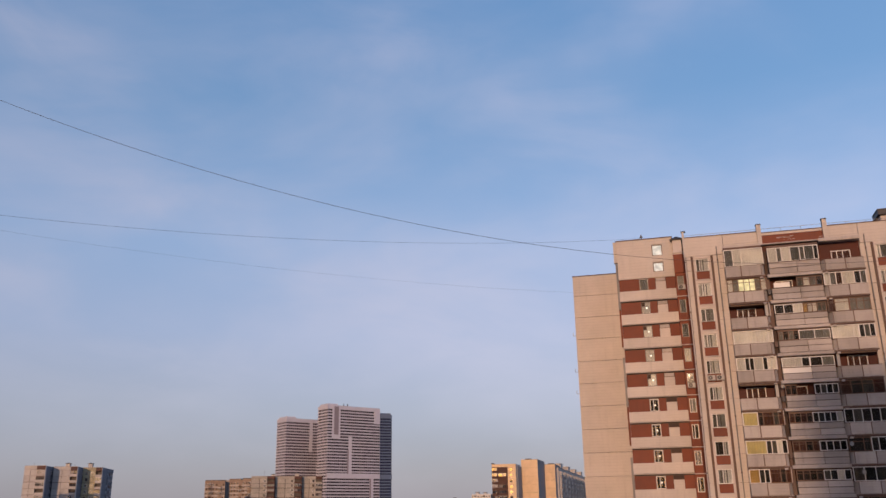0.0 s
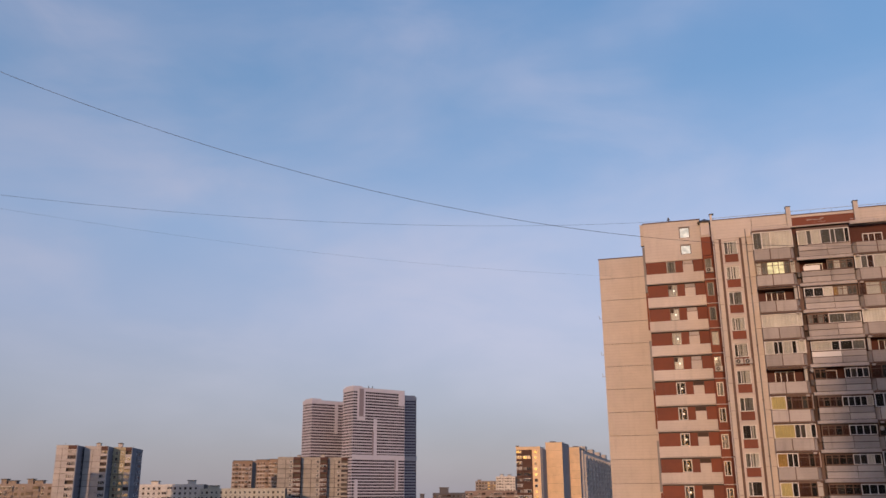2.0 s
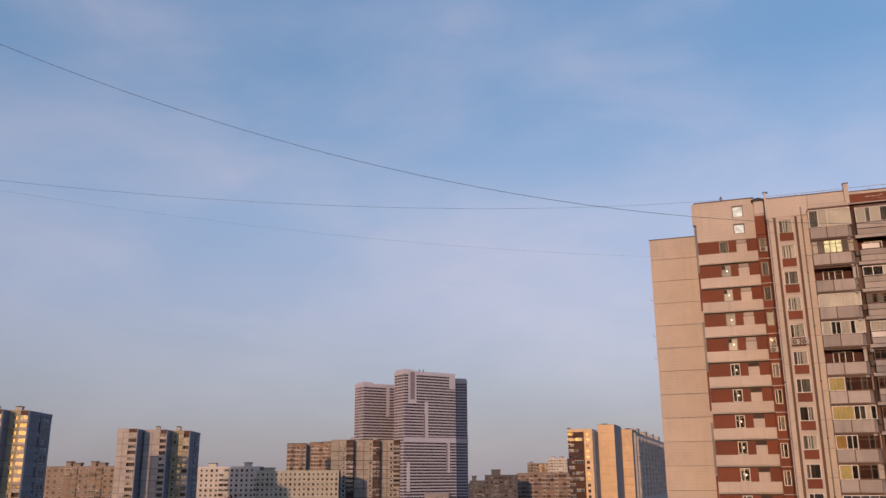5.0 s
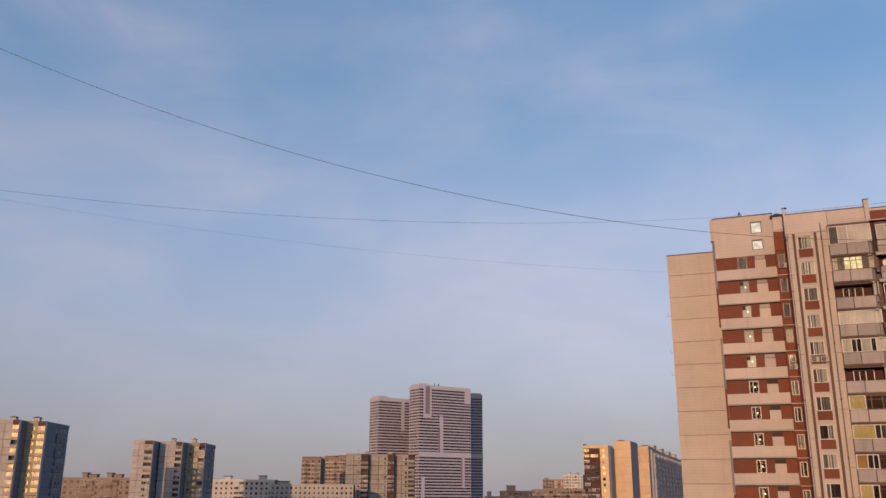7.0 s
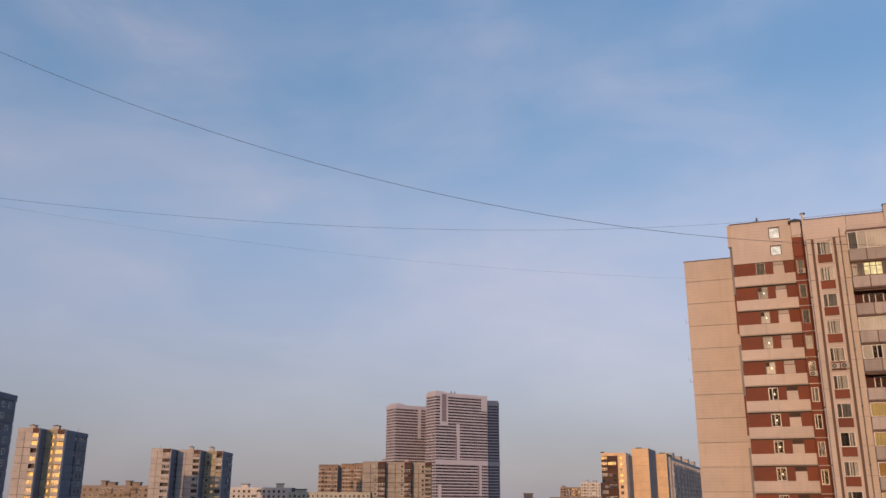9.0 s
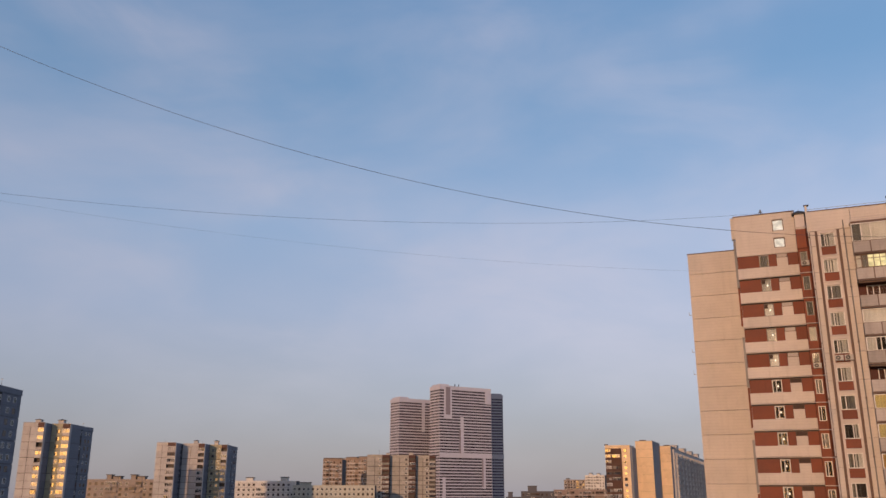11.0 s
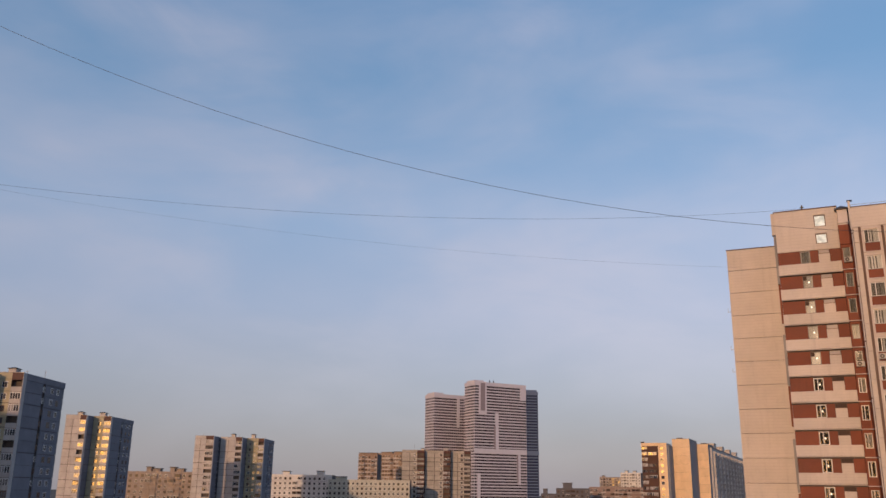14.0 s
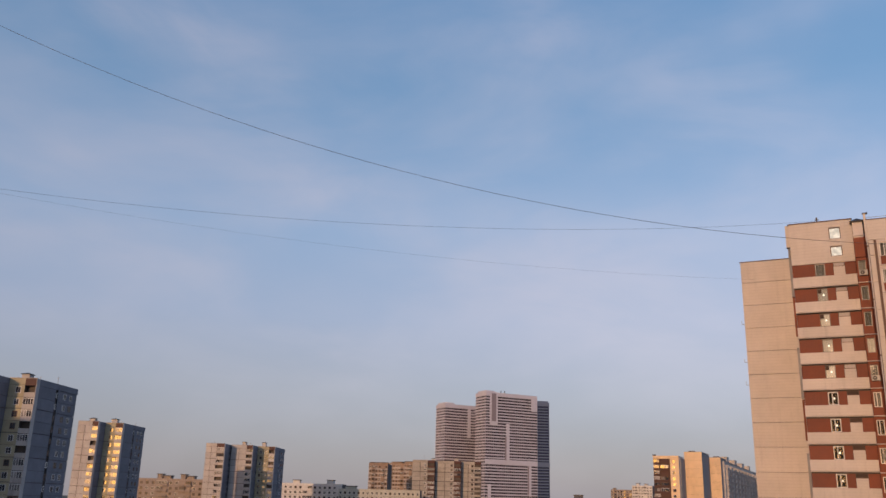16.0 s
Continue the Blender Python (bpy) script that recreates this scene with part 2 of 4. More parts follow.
# the front's brick red with the loggia shade put into it
LOGGIA = paint("red_plaster_darkened_for_shade", (0.075, 0.024, 0.016), 0.85, 0.2, 0.08, 0.1, 0.2)
# buff made more golden, the low sun's warmth included in the base
FAR_GOLD = paint("buff_panel_tinted_for_sun", (0.66, 0.48, 0.30), 0.8, 0.08, 0.05, 0.12, 0.15, spread=0.05)
FAR_BRICK = paint("light_brown_brick", (0.25, 0.18, 0.135), 0.85, 0.12, 0.06, 0.1, 0.15, spread=0.08)
DARK_SCREEN = paint("dark_red_brown_screen", (0.07, 0.026, 0.02), 0.7, 0.15, 0.08, 0.1, 0.1)
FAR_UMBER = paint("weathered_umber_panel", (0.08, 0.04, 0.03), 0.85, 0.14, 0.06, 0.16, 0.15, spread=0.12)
FAR_DRAB = paint("weathered_drab_panel", (0.32, 0.29, 0.25), 0.85, 0.14, 0.06, 0.18, 0.15, spread=0.09)
BULB = glowing("stairwell_bulb", (1.0, 0.9, 0.75), 1.6)
TOWER_WHITE = paint("lilac_white_cladding", (0.465, 0.455, 0.515), 0.6, 0.06, 0.04, 0.06, 0.1, spread=0.03)
TOWER_GREY = paint("grey_cladding", (0.21, 0.18, 0.20), 0.6, 0.06, 0.04, 0.06, 0.1)
# the wing's shaded look is put into this cladding colour
TOWER_BLUE = paint("shade_blue_cladding", (0.085, 0.12, 0.20), 0.6, 0.06, 0.04, 0.06, 0.1)
GROUND = paint("dull_grass_and_asphalt", (0.06, 0.058, 0.045), 0.95, 0.5, 0.15, 0.0, 0.3)
BARK = paint("dark_bark", (0.06, 0.042, 0.032), 0.95, 0.25, 0.1, 0.0, 0.3)
TWIG = paint("red_brown_twigs", (0.075, 0.042, 0.034), 0.95, 0.3, 0.1, 0.0, 0.2)
CABLE = paint("black_cable_sheath", (0.035, 0.037, 0.045), 0.6, 0.1, 0.05, 0.0, 0.1)


# ---- building blocks ----
class Geo:
    """Vertices and faces of one mesh, gathered box by box."""

    def __init__(self):
        self.v, self.f = [], []

    def box(self, x0, x1, y0, y1, z0, z1):
        i = len(self.v)
        self.v += [(x, y, z) for z in (z0, z1) for y in (y0, y1) for x in (x0, x1)]
        self.f += [tuple(i + j for j in q) for q in ((0, 2, 3, 1), (4, 5, 7, 6), (0, 1, 5, 4), (1, 3, 7, 5), (3, 2, 6, 7), (2, 0, 4, 6))]
        return self

    def chamfered(self, x0, x1, y0, y1, z0, z1, c):
        """A box whose front edges are cut off by c."""
        i = len(self.v)
        self.v += [(x0, y1, z0), (x1, y1, z0), (x1, y1, z1), (x0, y1, z1), (x0, y0 + c, z0), (x1, y0 + c, z0), (x1, y0 + c, z1), (x0, y0 + c, z1),
                   (x0 + c, y0, z0 + c), (x1 - c, y0, z0 + c), (x1 - c, y0, z1 - c), (x0 + c, y0, z1 - c)]
        self.f += [tuple(i + j for j in q) for q in ((0, 3, 2, 1), (0, 1, 5, 4), (1, 2, 6, 5), (2, 3, 7, 6), (3, 0, 4, 7), (4, 5, 9, 8), (5, 6, 10, 9), (6, 7, 11, 10), (7, 4, 8, 11), (8, 9, 10, 11))]
        return self

    def tube(self, a, b, r0, r1, sides=8):
        a, b = Vector(a), Vector(b)
        turn = (b - a).to_track_quat("Z", "Y")
        i = len(self.v)
        for p, r in ((a, r0), (b, r1)):
            self.v += [tuple(p + turn @ Vector((r * math.cos(2 * math.pi * k / sides), r * math.sin(2 * math.pi * k / sides), 0))) for k in range(sides)]
        self.f += [(i + k, i + (k + 1) % sides, i + sides + (k + 1) % sides, i + sides + k) for k in range(sides)]
        self.f += [tuple(i + k for k in reversed(range(sides))), tuple(i + sides + k for k in range(sides))]
        return self

    def hip(self, x0, x1, y0, y1, z0, z1):
        """A pyramid roof."""
        i = len(self.v)
        self.v += [(x0, y0, z0), (x1, y0, z0), (x1, y1, z0), (x0, y1, z0), ((x0 + x1) / 2, (y0 + y1) / 2, z1)]
        self.f += [(i + 3, i + 2, i + 1, i), (i, i + 1, i + 4), (i + 1, i + 2, i + 4), (i + 2, i + 3, i + 4), (i + 3, i, i + 4)]
        return self


MESHES = {}


def mesh_for(name, key, make, material):
    """One mesh for all pieces that are alike."""
    key = (name, key, material.name)
    if key not in MESHES:
        g = make(Geo())
        me = bpy.data.meshes.new(name)
        me.from_pydata(g.v, [], g.f)
        me.materials.append(material)
        me.update()
        MESHES[key] = me
    return MESHES[key]


def piece(name, key, make, material, parent, at=(0, 0, 0), label="", turn=0.0):
    ob = new(name, mesh_for(name, key, make, material))
    ob.parent = parent
    ob.location = at
    if turn:
        ob.rotation_euler = (0, 0, turn)
    if label:
        tagged(ob, label)
    return ob


def part(name, geo, material, parent, label="", at=(0, 0, 0)):
    """A mesh of its own under a thing or a part."""
    return piece(name, ("own", len(MESHES)), lambda g: geo, material, parent, at, label)


def block(name, x0, x1, y0, y1, z0, z1, material, parent, label=""):
    """A plain slab piece; alike slabs share their mesh."""
    size = tuple(round(s, 3) for s in (x1 - x0, y1 - y0, z1 - z0))
    return piece(name, size, lambda g: g.chamfered(0, size[0], 0, size[1], 0, size[2], min(0.015, *[s / 4 for s in size])), material, parent, (x0, y0, z0), label)


def thing(name, label, category, group="", at=None):
    ob = tagged(new(name), label, category, group)
    if at is not None:
        ob.matrix_world = at
    return ob


def site(b, x, d, z=0.0):
    """A place in the street grid that is turned by b: x along the fronts, d away from the eye."""
    return pose(0, 0, 0, 0, 0, -b) @ pose(x, d, z)


RNG = random.Random(7)


def window(parent, x, y, z, w, h, bars, material, curtain, sill=True, depth=0.0):
    """A window in an opening of a wall whose face is at y: frame, panes, what hangs behind, sill. bars: where uprights stand, in parts of w."""
    t = 0.07

    def make(g):
        g.box(0, w, 0, 0.08, 0, t).box(0, w, 0, 0.08, h - t, h).box(0, t, 0, 0.08, t, h - t).box(w - t, w, 0, 0.08, t, h - t)
        for c in bars:
            g.box(w * c - t / 2, w * c + t / 2, 0.005, 0.075, t, h - t)
        return g

    frame_part = piece("window", (w, h, tuple(bars)), make, material, parent, (x, y + 0.14, z))
    if z < 18.0:
        piece("pane", (w, h, "whole"), lambda g: g.box(t / 2, w - t / 2, 0.03, 0.05, t / 2, h - t / 2), FAR_GLASS, frame_part)
        return frame_part
    edges = [0.0, *bars, 1.0]
    for a, b in zip(edges, edges[1:]):
        wide = round((b - a) * w - t, 3)
        piece("pane", (wide, h), lambda g: g.box(0, wide, 0, 0.012, 0, h - 2 * t), GLASS, frame_part, (a * w + t / 2, 0.035, t), turn=RNG.uniform(-0.004, 0.004))
    for i, (a, b) in enumerate(zip(edges, edges[1:])):
        kind = curtain[i % len(curtain)]
        wide = round((b - a) * w, 3)
        piece("curtain", (wide, h, "f"), lambda g: folds(g, wide, h), CURTAINS[kind], frame_part, (a * w, 0.13, 0))
    if sill:
        piece("sill", (w,), lambda g: g.chamfered(-0.06, w + 0.06, 0, 0.2, 0, 0.04, 0.01), STEEL, frame_part, (0, -0.2, -0.04))
    return frame_part


def folds(g, w, h):
    """A hanging cloth with soft folds."""
    n = max(6, int(w / 0.09))
    for i in range(n + 1):
        y = 0.02 * math.sin(i * 2.1) + 0.008 * math.sin(i * 0.7)
        g.v += [(w * i / n, y, 0), (w * i / n, y, h), (w * i / n, y + 0.01, 0), (w * i / n, y + 0.01, h)]
    for i in range(n):
        a = 4 * i
        g.f += [(a, a + 4, a + 5, a + 1), (a + 2, a + 3, a + 7, a + 6)]
    return g



disc = Geo()
disc.v = [(0, 0, 0)] + [(r * math.cos(a), r * math.sin(a), 0) for r in (60, 300, 1200, 4800) for a in [2 * math.pi * k / 48 for k in range(48)]]
disc.f = [(0, 1 + k, 1 + (k + 1) % 48) for k in range(48)]
for ring in range(3):
    s = 1 + ring * 48
    disc.f += [(s + k, s + 48 + k, s + 48 + (k + 1) % 48, s + (k + 1) % 48) for k in range(48)]


ground = new("ground", mesh_for("ground", "one", lambda g: disc, GROUND))
tagged(ground, "dull grass and asphalt ground of the housing estate", "ground", kind="structure")


# ---- the seventeen-storey apartment building ----
STREET = 13.7
house = thing("apartment_building", "seventeen-storey pink-beige panel apartment building with brick-red bands and glazed balconies", "apartment building", at=site(STREET, 0, 94.1))
FLOORS = 16
STOREY = 2.8
LEVEL = [45.05 - STOREY * k for k in range(FLOORS)]


def walls_of(name, x0, x1, y0, y1, z0, z1, material, label=""):
    return block(name, x0, x1, y0, y1, z0, z1, material, house, label)


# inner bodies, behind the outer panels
walls_of("wall", 3.85, 40.0, 0.45, 15.0, 0, 49.2, INNER, "concrete core behind the facade panels, coloured dark like shaded rooms")
walls_of("wall", -3.8, 3.85, 6.1, 20.0, 0, 51.4, INNER)
walls_of("wall", -9.95, -3.8, 13.75, 26.0, 0, 49.6, PLAIN)
walls_of("roof", 3.8, 40.0, 0.3, 15.0, 49.2, 49.5, ROOF, "flat bitumen roof behind the parapet")
walls_of("roof", -3.85, 2.45, 5.9, 20.0, 51.4, 51.7, ROOF)
walls_of("roof", -10.0, -3.9, 13.6, 26.0, 49.6, 49.9, ROOF)

# blank end wall, one ribbed panel to a storey
end_wall = part("end_wall", Geo().box(-10.0, -4.0, 13.68, 13.76, 0, 50.0), SEAM, house, "blank ribbed end wall with dark joints between storeys")
z_top = 50.12
for k in range(18):
    z_low = 47.5 - STOREY * k
    if z_top > 0.3:
        ob = block("panel", -10.1, -3.95, 13.5, 13.68, max(0.05, z_low + 0.035), z_top, PANEL, end_wall)
    z_top = z_low
    if z_top < 0.3:
        break
block("coping", -10.16, -3.9, 13.42, 13.9, 50.14, 50.22, BROWN, end_wall, "thin brown metal coping")
for z in (37.8, 35.1, 42.4):
    part("bracket", Geo().box(-10.45, -10.1, 13.5, 13.56, z, z + 0.05).box(-10.45, -10.41, 13.5, 13.56, z, z + 0.45), STEEL, end_wall)
walls_of("side_wall", -10.1, -10.02, 13.7, 26.0, 0, 50.1, PLAIN)

# stair block with red and pale bands
YA = 5.6
stair = part("stair_block", Geo().box(-3.9, 2.5, YA + 0.3, YA + 0.5, 0, 51.9), SEAM, house, "banded stair block that rises above the roof")
for a, b, z0, z1 in ((-3.92, 0.14, 47.16, 51.9), (1.34, 2.53, 47.16, 51.9), (0.14, 1.34, 51.17, 51.9), (0.14, 1.34, 49.02, 49.82), (0.14, 1.34, 47.16, 47.86)):
    block("panel", a, b, YA, YA + 0.3, z0, z1, PANEL, stair)
block("coping", -4.0, 2.6, YA - 0.08, YA + 0.4, 51.9, 52.0, BROWN, stair, "thin brown metal coping")
window(stair, 0.16, YA, 49.84, 1.16, 1.3, [], FRAME_BROWN, "p", sill=False)
window(stair, 0.16, YA, 47.88, 1.16, 1.12, [], FRAME_BROWN, "p", sill=False)
part("corner_strip", Geo().box(-4.32, -3.93, YA + 0.35, YA + 1.0, 49.4, 51.95), PANEL, stair)
for k in range(9):
    part("corner_strip", Geo().box(-4.2 + 0.04 * (k % 2), -3.95, YA + 0.35, YA + 0.8, 49.3 - 5.6 * (k + 1) + (1.2 if k % 2 else 0), 49.3 - 5.6 * k - 0.1), FAR_GREY if k % 2 == 0 else RED, stair)
CURT_A = ["g", "w", "w", "w", "w", "d", "d", "d", "d", "g", "w", "d", "g", "d", "w", "d"]
for k, z in enumerate(LEVEL):
    lo, hi = z + 0.67, z + 2.09
    for a, b in ((-3.9, -1.62), (-0.58, 0.24), (1.42, 2.5)):
        block("red_panel", a, b, YA + 0.06, YA + 0.3, lo, hi, RED, stair)
    block("panel", 0.26, 1.40, YA - 0.02, YA + 0.3, lo, hi - 0.46, WHITE_BAND, stair)
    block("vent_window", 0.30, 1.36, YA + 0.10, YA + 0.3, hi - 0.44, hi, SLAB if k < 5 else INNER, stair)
    block("frame", 0.26, 1.40, YA + 0.0, YA + 0.1, hi - 0.46, hi - 0.40, FRAME_BROWN, stair)
    window(stair, -1.58, YA, lo + 0.02, 0.98, hi - lo - 0.06, [0.42] if k >= 5 else [], FRAME_WHITE if k >= 5 else STEEL, CURT_A[k] if k < 5 else CURT_A[k] + "d", sill=True)
    if 0 < k < 11:
        part("bulb", Geo().tube((-1.0, YA + 0.2, lo + 0.62), (-1.0, YA + 0.2, lo + 0.80), 0.09, 0.07, 8), BULB, stair)
    if k in (1, 2, 4):
        block("open_vent", -1.57, -1.2, YA + 0.1, YA + 0.13, hi - 0.52, hi - 0.06, INNER, stair)
    block("pale_band", -3.95, 2.55, YA - 0.05, YA + 0.3, z - 0.44, lo, WHITE_BAND, stair)
    block("ledge", -3.97, 2.57, YA - 0.10, YA + 0.2, z - 0.56, z - 0.47, PLAIN, stair)

# recessed red strip with narrow windows beside the stair block
YR = 4.4
strip = part("red_recess", Geo().box(2.5, 3.75, YR + 0.3, YR + 0.6, 0, 49.4), INNER, house, "narrow brick-red recess with small windows")
block("red_panel", 2.5, 3.72, YR, YR + 0.3, 47.2, 49.4, RED, strip)
for k, z in enumerate(LEVEL):
    lo, hi = z + 0.25, z + 1.78
    for a, b, c, d in ((2.5, 2.68, z - 0.6, z + 2.1), (3.42, 3.72, z - 0.6, z + 2.1), (2.68, 3.42, z - 0.6, lo), (2.68, 3.42, hi, z + 2.1)):
        block("red_panel", a, b, YR, YR + 0.3, c, d, RED, strip)
    block("ledge", 2.48, 3.74, YR - 0.12, YR + 0.05, z - 0.68, z - 0.6, PLAIN, strip)
    window(strip, 2.69, YR, lo, 0.72, hi - lo, [0.4] if k > 4 else [], FRAME_WHITE if k > 4 else STEEL, "gggwdgdgdgwgdgdg"[k], sill=False)
part("shaft", Geo().box(2.55, 3.55, YR + 0.6, YR + 2.0, 49.4, 51.3).box(2.5, 3.6, YR + 0.5, YR + 2.1, 49.75, 49.9), PLAIN, house, "pale ventilation shaft on the roof")
part("shaft_cap", Geo().hip(2.3, 3.8, YR + 0.3, YR + 2.3, 51.4, 51.95).box(2.35, 3.75, YR + 0.4, YR + 2.2, 51.3, 51.4), CAP, house, "dark pyramid cap of the shaft")

# main front: window columns between ribs
def window_column(x, mirrored=False):
    """A column of windows with red aprons, framed by two brown ribs."""
    col = part("window_column", Geo().box(x - 0.5, x + 3.4, 0.30, 0.44, 0, 49.6), INNER, house, "pale pier with windows, red aprons and brown ribs")
    for a in (x, x + 2.1):
        block("rib", a, a + 0.24, -0.16, 0.05, 0.1, 47.65, BROWN, col)
    for k, z in enumerate(LEVEL):
        lo, hi = z + 0.94, z + 2.37
        w0, w1 = x + 0.47, x + 1.85
        for a, b in ((x + 0.24, w0), (w1, x + 2.1)):
            block("panel", a, b, 0.02, 0.3, z + 0.02, z + 2.78, PLAIN, col)
        block("panel", w0, w1, 0.02, 0.3, hi, z + 2.78, PLAIN, col)
        block("red_panel", w0, w1, 0.05, 0.3, z + 0.05, lo, RED, col)
        block("ledge", x - 0.02, x + 2.36, -0.07, 0.04, z - 0.09, z + 0.01, PLAIN, col)
        bars = [[0.3], [0.35], [0.35], [0.3], [0.28], [0.3], [0.35], [0.6], [0.38]][k % 9]
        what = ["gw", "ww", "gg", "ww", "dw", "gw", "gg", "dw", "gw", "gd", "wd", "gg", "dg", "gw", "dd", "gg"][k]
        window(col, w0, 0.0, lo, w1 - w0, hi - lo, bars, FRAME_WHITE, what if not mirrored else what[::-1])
    return col


window_column(4.21)
window_column(22.42, True)
window_column(33.0, True)
piers = part("pier_wall", Geo().box(3.8, 40.0, 0.28, 0.42, 0, 47.7), SEAM, house, "pale panel piers between windows and balconies")
for a, b in ((3.75, 4.21), (6.55, 7.62), (21.35, 22.42), (24.76, 26.6), (26.64, 33.0), (35.34, 40.0)):
    block("panel", a, b, 0.0, 0.28, 46.1, 47.70, PANEL, piers) if b - a > 0.6 else block("panel", a, b, -0.04, 0.28, 46.1, 47.70, PANEL, piers)
    for k, z in enumerate(LEVEL):
        block("panel", a, b, 0.0, 0.28, max(0.05, z - 1.75), z + 1.02, PANEL, piers)
# side of the main front towards the recess
walls_of("side_wall", 3.74, 3.80, 0.05, 6.0, 0, 49.8, PLAIN)
# drain pipes and their collars
for x in (3.62, 7.0, 21.9):
    pipe = part("drain_pipe", Geo().tube((x, -0.14, 0.2), (x, -0.14, 48.6), 0.06, 0.06), STEEL if x > 4 else PLAIN, house, "thin drain pipe with collars")
    for k in range(8):
        part("collar", Geo().tube((x, -0.14, 47 - 5.6 * k), (x, -0.14, 47.12 - 5.6 * k), 0.09, 0.09), BROWN, pipe)

# parapet
parapet = part("parapet", Geo().box(3.76, 40.0, 0.24, 0.4, 47.7, 49.8), SEAM, house, "panelled parapet with a thin brown coping")
for a, b in ((3.75, 7.74), (7.78, 11.34), (18.42, 21.4), (21.44, 27.5), (27.54, 33.6), (33.64, 40.0)):
    block("panel", a, b, 0.0 if a > 4 else -0.02, 0.24, 47.74 if a in (3.75, 21.44) else 48.35, 49.88, PANEL, parapet)
for a, b in ((3.7, 11.34), (18.42, 40.0)):
    block("coping", a, b, -0.06, 0.4, 49.88, 49.97, BROWN, parapet)
block("red_panel", 11.82, 17.98, 0.05, 0.24, 48.45, 49.42, RED, parapet, "faded brick-red top panel with pale scribbles")
block("panel", 11.82, 17.98, 0.02, 0.26, 49.44, 49.7, PLAIN, parapet)
block("coping", 11.82, 17.98, -0.04, 0.4, 49.70, 49.78, BROWN, parapet)
# pale bars stand for unreadable scribbled writing
marks = Geo()
for i in range(13):
    x = 13.1 + RNG.random() * 1.9
    z = 49.0 + RNG.choice((0.0, 0.06, 0.12, -0.22)) * (1 if x > 14 else 0.5)
    marks.box(x, x + RNG.uniform(0.08, 0.5), 0.035, 0.05, z, z + RNG.uniform(0.03, 0.07))
part("flaked_mark", marks, SLAB, parapet, "pale unreadable scribbles on the red panel")
block("ledge", 11.6, 17.9, -0.35, 0.05, 48.28, 48.42, SLAB, parapet, "worn ledge below the red panel")
for a in (11.35, 18.0):
    block("post", a, a + 0.45, -0.25, 0.35, 48.3, 50.62, PANEL, house, "upright pier that rises above the parapet")
    block("post_cap", a - 0.05, a + 0.5, -0.3, 0.4, 50.62, 50.7, CAP, house)
block("post", 3.52, 3.74, -0.05, 0.3, 47.7, 50.66, PANEL, house)
block("post_cap", 3.45, 3.95, -0.1, 0.35, 50.62, 50.7, CAP, house)
rail = Geo()
for a, b in ((3.8, 11.3), (11.8, 18.0), (18.5, 39.9)):
    rail.tube((a, 0.3, 50.26), (b, 0.3, 50.26), 0.022, 0.022, 5)
    n = max(2, int((b - a) / 1.8))
    for i in range(n + 1):
        x = a + (b - a) * i / n
        rail.tube((x, 0.3, 49.6), (x, 0.3, 50.27), 0.016, 0.016, 5)
part("roof_railing", rail, STEEL, house, "thin steel railing along the roof edge")
part("roof_shaft", Geo().box(25.3, 28.4, 5.9, 8.0, 49.5, 52.3).box(25.35, 28.35, 6.0, 7.9, 52.3, 52.4), PLAIN, house, "pale lift shaft box on the roof")
part("shaft_cap", Geo().box(25.05, 28.7, 5.6, 8.3, 52.4, 52.95).box(25.0, 28.75, 5.55, 8.35, 52.95, 53.05), CAP, house, "dark sheet cap of the roof box")


# balconies
def panes_of(run):
    """The panes of a run of glazing: alike neighbours are one wide pane, and '|' parts them. Gives what shows, and its width in bays."""
    out = []
    for bit in run.split("|"):
        for c in bit:
            if out and out[-1][0] == c and not out[-1][2]:
                out[-1][1] += 1
            else:
                out.append([c, 1, False])
        if out:
            out[-1][2] = True
    return [(c, n) for c, n, _ in out]


